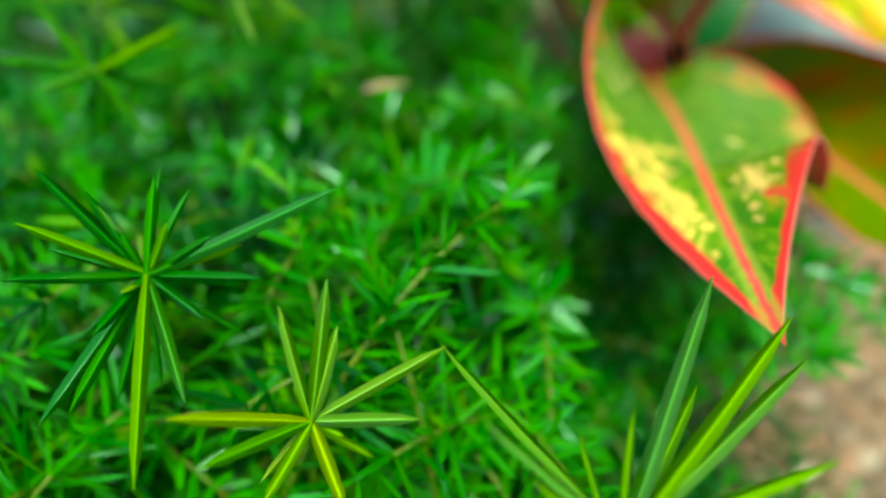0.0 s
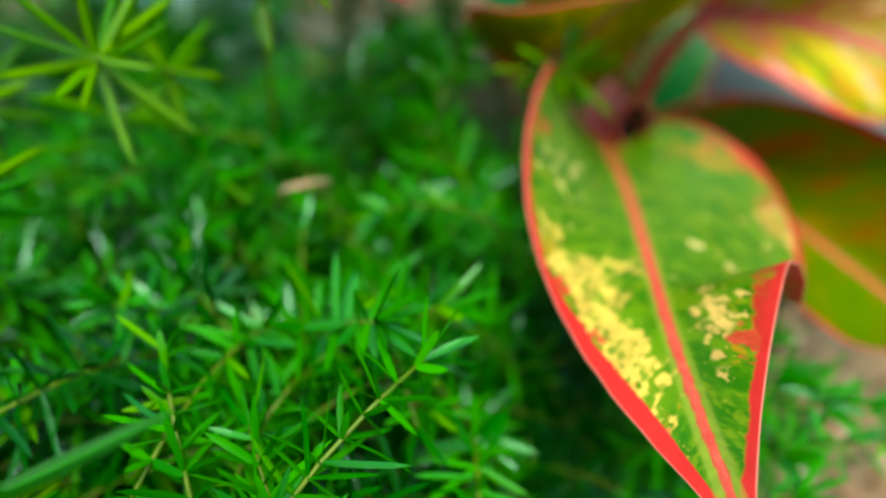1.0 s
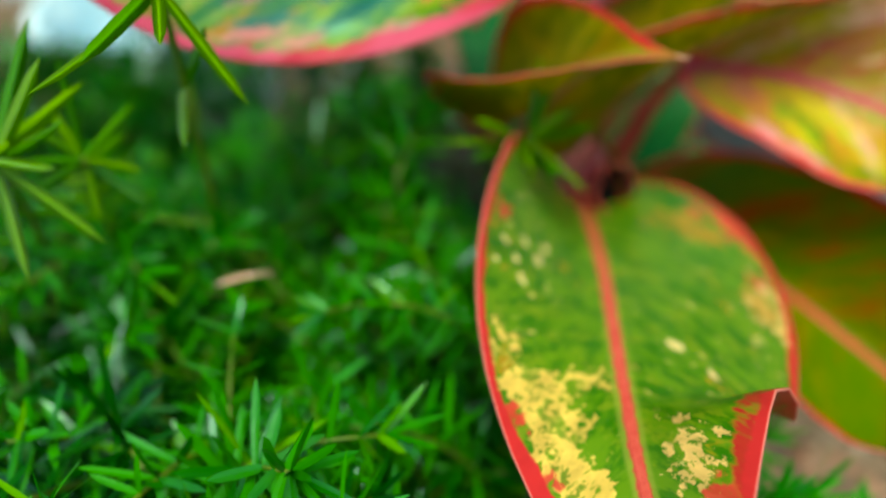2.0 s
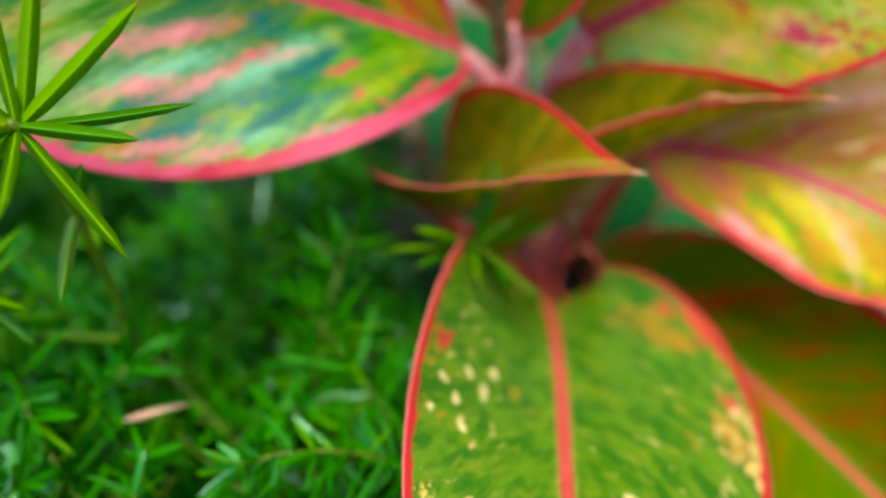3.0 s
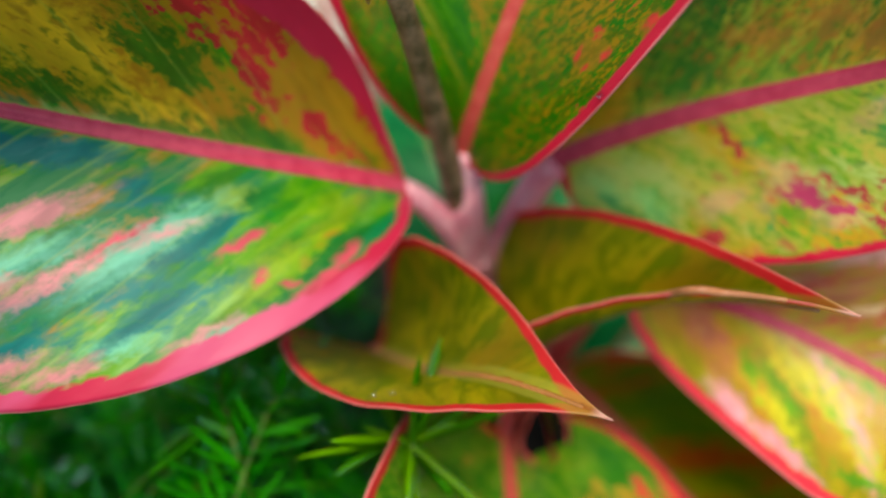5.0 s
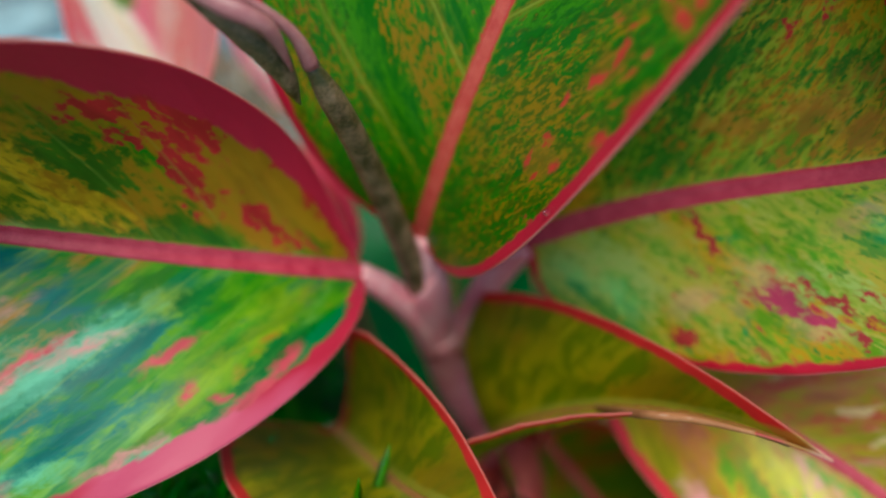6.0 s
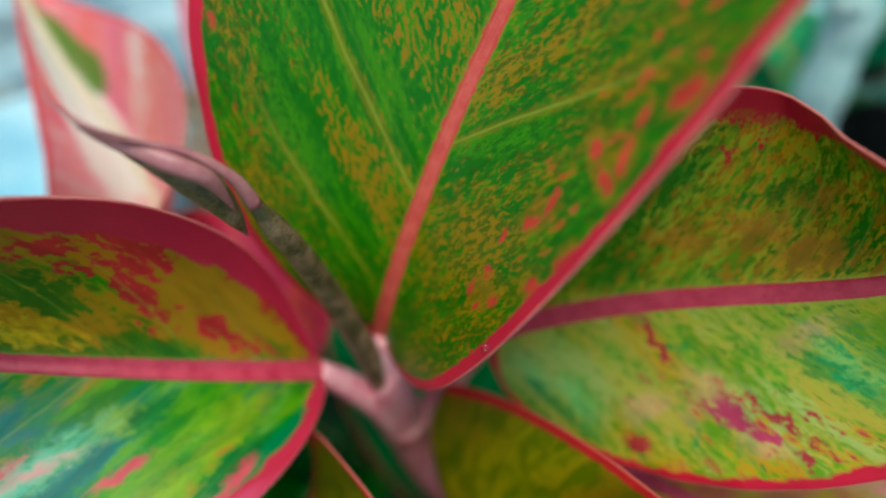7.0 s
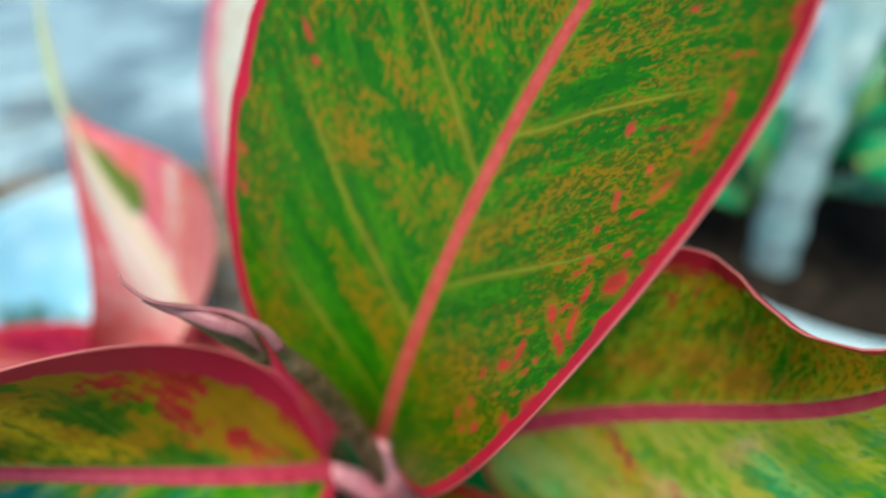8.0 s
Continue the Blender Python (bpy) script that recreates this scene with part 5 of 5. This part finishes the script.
star(fern, (0.019, 0.027, 0.167), (0.05, 0.15, 0.95), 0.02, 3, sr, mat_needle_lime, 0.0012,
     whorl=[(95, 80, 34), (72, 18, 34), (84, 354, 34), (84, 0, 34), (60, 114, 20), (72, 326, 23), (84, 110, 11), (95, 12, 26)])
for tip, way, size, count, tint, wide in STARS:
    star(fern, tip, way, size, count, sr, tint, wide)
for tip, way, size in (((-0.034, 0.135, 0.141), (0.5, -0.4, 0.7), 0.014), ((0.004, 0.095, 0.158), (0.6, -0.5, 0.5), 0.014), ((-0.042, 0.108, 0.149), (-0.3, -0.5, 0.6), 0.015),
                       ((-0.005, 0.075, 0.140), (0.7, -0.2, 0.5), 0.015), ((-0.060, 0.090, 0.150), (-0.5, -0.4, 0.6), 0.016), ((-0.020, 0.155, 0.145), (0.7, 0.2, 0.5), 0.014),
                       ((0.010, 0.150, 0.135), (0.6, -0.3, 0.5), 0.014), ((0.090, 0.107, 0.115), (0.6, -0.3, 0.7), 0.015), ((0.104, 0.104, 0.110), (0.8, 0.0, 0.4), 0.014), ((0.080, 0.092, 0.116), (0.5, -0.4, 0.7), 0.014), ((0.088, 0.122, 0.112), (0.6, 0.2, 0.6), 0.014), ((0.086, 0.098, 0.124), (0.7, -0.2, 0.5), 0.014), ((0.078, 0.101, 0.126), (0.6, 0.1, 0.6), 0.014), ((0.099, 0.092, 0.118), (0.7, -0.4, 0.5), 0.015), ((0.074, 0.080, 0.124), (0.7, -0.3, 0.5), 0.014),
                       ((-0.016, 0.120, 0.130), (0.1, -0.3, 0.9), 0.015), ((-0.070, 0.120, 0.150), (0.1, -0.3, 0.9), 0.016), ((-0.075, 0.060, 0.140), (0.1, -0.3, 0.9), 0.016)):
    tip, way = Vector(tip), Vector(way).normalized()
    root = Vector((tip.x - way.x * 0.08 - 0.02, tip.y + 0.02, 0.0))
    frond(fern, [root, root.lerp(tip, 0.4) + Vector((0, 0, 0.02)), tip - way * 0.035, tip], fr, size=size, gap=0.0055, start=0.4, width=0.0014, tip_burst=9, spread=(50, 95))

scrap = thing("dry_leaf", "pale pinkish dried leaf scrap caught in the fern", "dry leaf", at=(0, 0, 0))
leaf(scrap, mat_dry, mat_rib_cream, N=(0.1, -0.5, 0.85), B=[(-0.0195, 0.1465, 0.1405), (-0.0165, 0.1455, 0.1425), (-0.0130, 0.1465, 0.1430), (-0.0085, 0.1485, 0.1410)],
     roll=(0, 20), w=(0.0006, 0.0007), cm=(30, 0), cp=(30, 0), k=(0, 20), p=0.7, q=1.1, rib=(0.0003, 0.0001), nu=20, nv=7, wave=0.0, seed=41)



def water_material():
    g = Nodes("water")
    b = g.tree.nodes.new("ShaderNodeBsdfPrincipled")
    b.inputs["Base Color"].default_value = (0.95, 0.98, 1.0, 1.0)
    b.inputs["Roughness"].default_value = 0.02
    b.inputs["IOR"].default_value = 1.33
    b.inputs["Transmission Weight"].default_value = 1.0
    g.tree.links.new(b.outputs[0], g.out.inputs[0])
    return g.mat


mat_water = water_material()


def water_droplet(at, r, label):
    """A bead of water, flattened where it clings to the leaf."""
    bm = bmesh.new()
    bmesh.ops.create_icosphere(bm, subdivisions=3, radius=r)
    for v in bm.verts:
        v.co.z *= 0.78 if v.co.z > 0 else 0.5
        v.co += Vector(at)
    tagged(part("water_droplet", bm, mat_water), label, "water droplet", "droplets on the leaf rims")


water_droplet((0.0740, 0.1930, 0.2030), 0.00055, "clear bead of water on the tall green leaf's red rim")
water_droplet((0.0409, 0.1733, 0.1670), 0.00045, "tiny clear bead of water on the folded leaf's rim")
water_droplet((0.0437, 0.1735, 0.1668), 0.00040, "tiny clear bead of water on the folded leaf's rim")

# ---- behind: a white pot with a pale-barked shrub ----
def pot(at, radius, height, label, material=None, ribs=False):
    ob = thing("plant_pot", label, "plant pot", at=at)
    bm = bmesh.new()
    prof = [(0.72, 0.0), (0.74, 0.002)] + ([(0.76 + 0.028 * i + (0.045 if i % 2 else 0.0), 0.08 + 0.11 * i) for i in range(8)] if ribs else []) + [(0.97, 0.935), (0.94, 0.93), (0.92, 0.9), (0.9, 0.8)]
    rows = []
    for r, z in prof:
        rows.append([bm.verts.new((radius * r * math.cos(2 * math.pi * k / 56), radius * r * math.sin(2 * math.pi * k / 56), height * z)) for k in range(56)])
    for a, b in zip(rows, rows[1:]):
        for k in range(56):
            bm.faces.new((a[k], a[(k + 1) % 56], b[(k + 1) % 56], b[k]))
    bm.faces.new(rows[0][::-1])
    if ribs:
        inner = rows[-1]
        for i in range(6, 0, -1):
            ring = [bm.verts.new((radius * (0.62 + 0.045 * i + (0.025 if i % 2 else 0.0)) * math.cos(2 * math.pi * k / 56), radius * (0.62 + 0.045 * i + (0.025 if i % 2 else 0.0)) * math.sin(2 * math.pi * k / 56), height * 0.125 * i)) for k in range(56)]
            for k in range(56):
                bm.faces.new((inner[k], inner[(k + 1) % 56], ring[(k + 1) % 56], ring[k]))
            inner = ring
        bm.faces.new(inner)
    part("pot_wall", bm, material or mat_white, ob)
    bm = bmesh.new()
    rows = [[bm.verts.new((radius * r * math.cos(2 * math.pi * k / 56), radius * r * math.sin(2 * math.pi * k / 56), height * z)) for k in range(56)]
            for r, z in ((0.945, 0.935), (1.04, 0.94), (1.06, 0.955), (1.06, 0.99), (1.045, 1.0), (0.98, 1.0), (0.955, 0.985))]
    for a, b in zip(rows, rows[1:] + rows[:1]):
        for k in range(56):
            bm.faces.new((a[k], a[(k + 1) % 56], b[(k + 1) % 56], b[k]))
    part("rim", bm, material or mat_white, ob)
    if ribs:
        return ob
    bm = bmesh.new()
    mid = bm.verts.new((0, 0, height * 0.84))
    rim = [bm.verts.new((radius * 0.91 * math.cos(2 * math.pi * k / 40), radius * 0.91 * math.sin(2 * math.pi * k / 40), height * 0.82 + 0.003 * math.sin(k * 2.3))) for k in range(40)]
    for k in range(40):
        bm.faces.new((mid, rim[k], rim[(k + 1) % 40]))
    part("soil", bm, mat_soil, ob)
    return ob


pot((0.250, 0.370, 0.0), 0.093, 0.118, "white plastic plant pot filled with dark soil")

shrub = thing("shrub", "pale-barked young shrub with green leaves in a white pot", "shrub", at=(0, 0, 0))
part("trunk", tube(curve_points([(0.212, 0.356, 0.085), (0.206, 0.352, 0.130), (0.206, 0.350, 0.165), (0.222, 0.358, 0.215)], 26),
                   [0.0094 + 0.0007 * math.sin(i * 1.3) - 0.00009 * i for i in range(26)], 14), mat_bark, shrub)
part("limb", tube(curve_points([(0.206, 0.351, 0.168), (0.204, 0.352, 0.180), (0.214, 0.360, 0.200), (0.236, 0.376, 0.235)], 18), np.linspace(0.0072, 0.0052, 18), 12), mat_bark, shrub)
part("limb", tube(curve_points([(0.222, 0.358, 0.213), (0.228, 0.361, 0.235), (0.236, 0.364, 0.26), (0.240, 0.366, 0.30)], 14), np.linspace(0.0048, 0.0030, 14), 12), mat_bark, shrub)


def shrub_leaf(seed, wide, *B):
    leaf(shrub, mat_shrub_leaf, mat_rib_brown, N=(0, -0.3, 1), B=B, roll=(0, 0), w=(wide, wide), cm=(10, 0), cp=(10, 0), k=(0, 0), p=0.6, q=0.7,
         nu=24, nv=9, rib=(0.0008, 0.0003), seed=seed)


shrub_leaf(31, 0.018, (0.225, 0.345, 0.15), (0.238, 0.34, 0.16), (0.255, 0.335, 0.158), (0.285, 0.33, 0.14))
shrub_leaf(32, 0.02, (0.228, 0.36, 0.165), (0.245, 0.362, 0.18), (0.265, 0.365, 0.182), (0.3, 0.37, 0.165))
shrub_leaf(33, 0.016, (0.2, 0.365, 0.12), (0.19, 0.372, 0.135), (0.176, 0.38, 0.136), (0.15, 0.392, 0.12))
shrub_leaf(34, 0.017, (0.203, 0.362, 0.14), (0.195, 0.378, 0.156), (0.186, 0.395, 0.158), (0.17, 0.42, 0.145))
shrub_leaf(35, 0.022, (0.23, 0.38, 0.13), (0.25, 0.395, 0.145), (0.272, 0.41, 0.146), (0.3, 0.43, 0.13))
shrub_leaf(37, 0.02, (0.236, 0.352, 0.175), (0.25, 0.35, 0.19), (0.268, 0.35, 0.192), (0.296, 0.352, 0.18))
shrub_leaf(38, 0.02, (0.226, 0.366, 0.195), (0.236, 0.384, 0.208), (0.246, 0.402, 0.21), (0.262, 0.43, 0.2))
shrub_leaf(39, 0.016, (0.244, 0.39, 0.105), (0.239, 0.372, 0.13), (0.244, 0.363, 0.135), (0.261, 0.358, 0.125))
shrub_leaf(40, 0.016, (0.237, 0.405, 0.11), (0.234, 0.414, 0.12), (0.244, 0.447, 0.12), (0.268, 0.514, 0.11))
shrub_leaf(36, 0.022, (0.215, 0.39, 0.11), (0.222, 0.415, 0.125), (0.23, 0.44, 0.126), (0.24, 0.475, 0.115))


pot((-0.118, 0.420, 0.0), 0.062, 0.085, "empty pale blue-white ribbed plastic pot on wet ground", mat_blue_white, ribs=True)

# dark planting soil round the roots
bm = bmesh.new()
mid = bm.verts.new((0.045, 0.285, 0.015))
rows = []
for r, z in ((0.05, 0.014), (0.10, 0.012), (0.15, 0.008), (0.175, -0.006)):
    rows.append([bm.verts.new((0.045 + r * (1 + 0.12 * math.sin(3 * a) + 0.06 * math.sin(7 * a)) * math.cos(a), 0.285 + r * math.sin(a), z + 0.002 * math.sin(a * 9 + r * 80)))
                 for a in [2 * math.pi * k / 48 for k in range(48)]])
for k in range(48):
    bm.faces.new((mid, rows[0][k], rows[0][(k + 1) % 48]))
    for a, c in zip(rows, rows[1:]):
        bm.faces.new((a[k], c[k], c[(k + 1) % 48], a[(k + 1) % 48]))
tagged(part("soil", bm, mat_soil), "dark damp soil round the plant's roots", "soil", kind="structure")
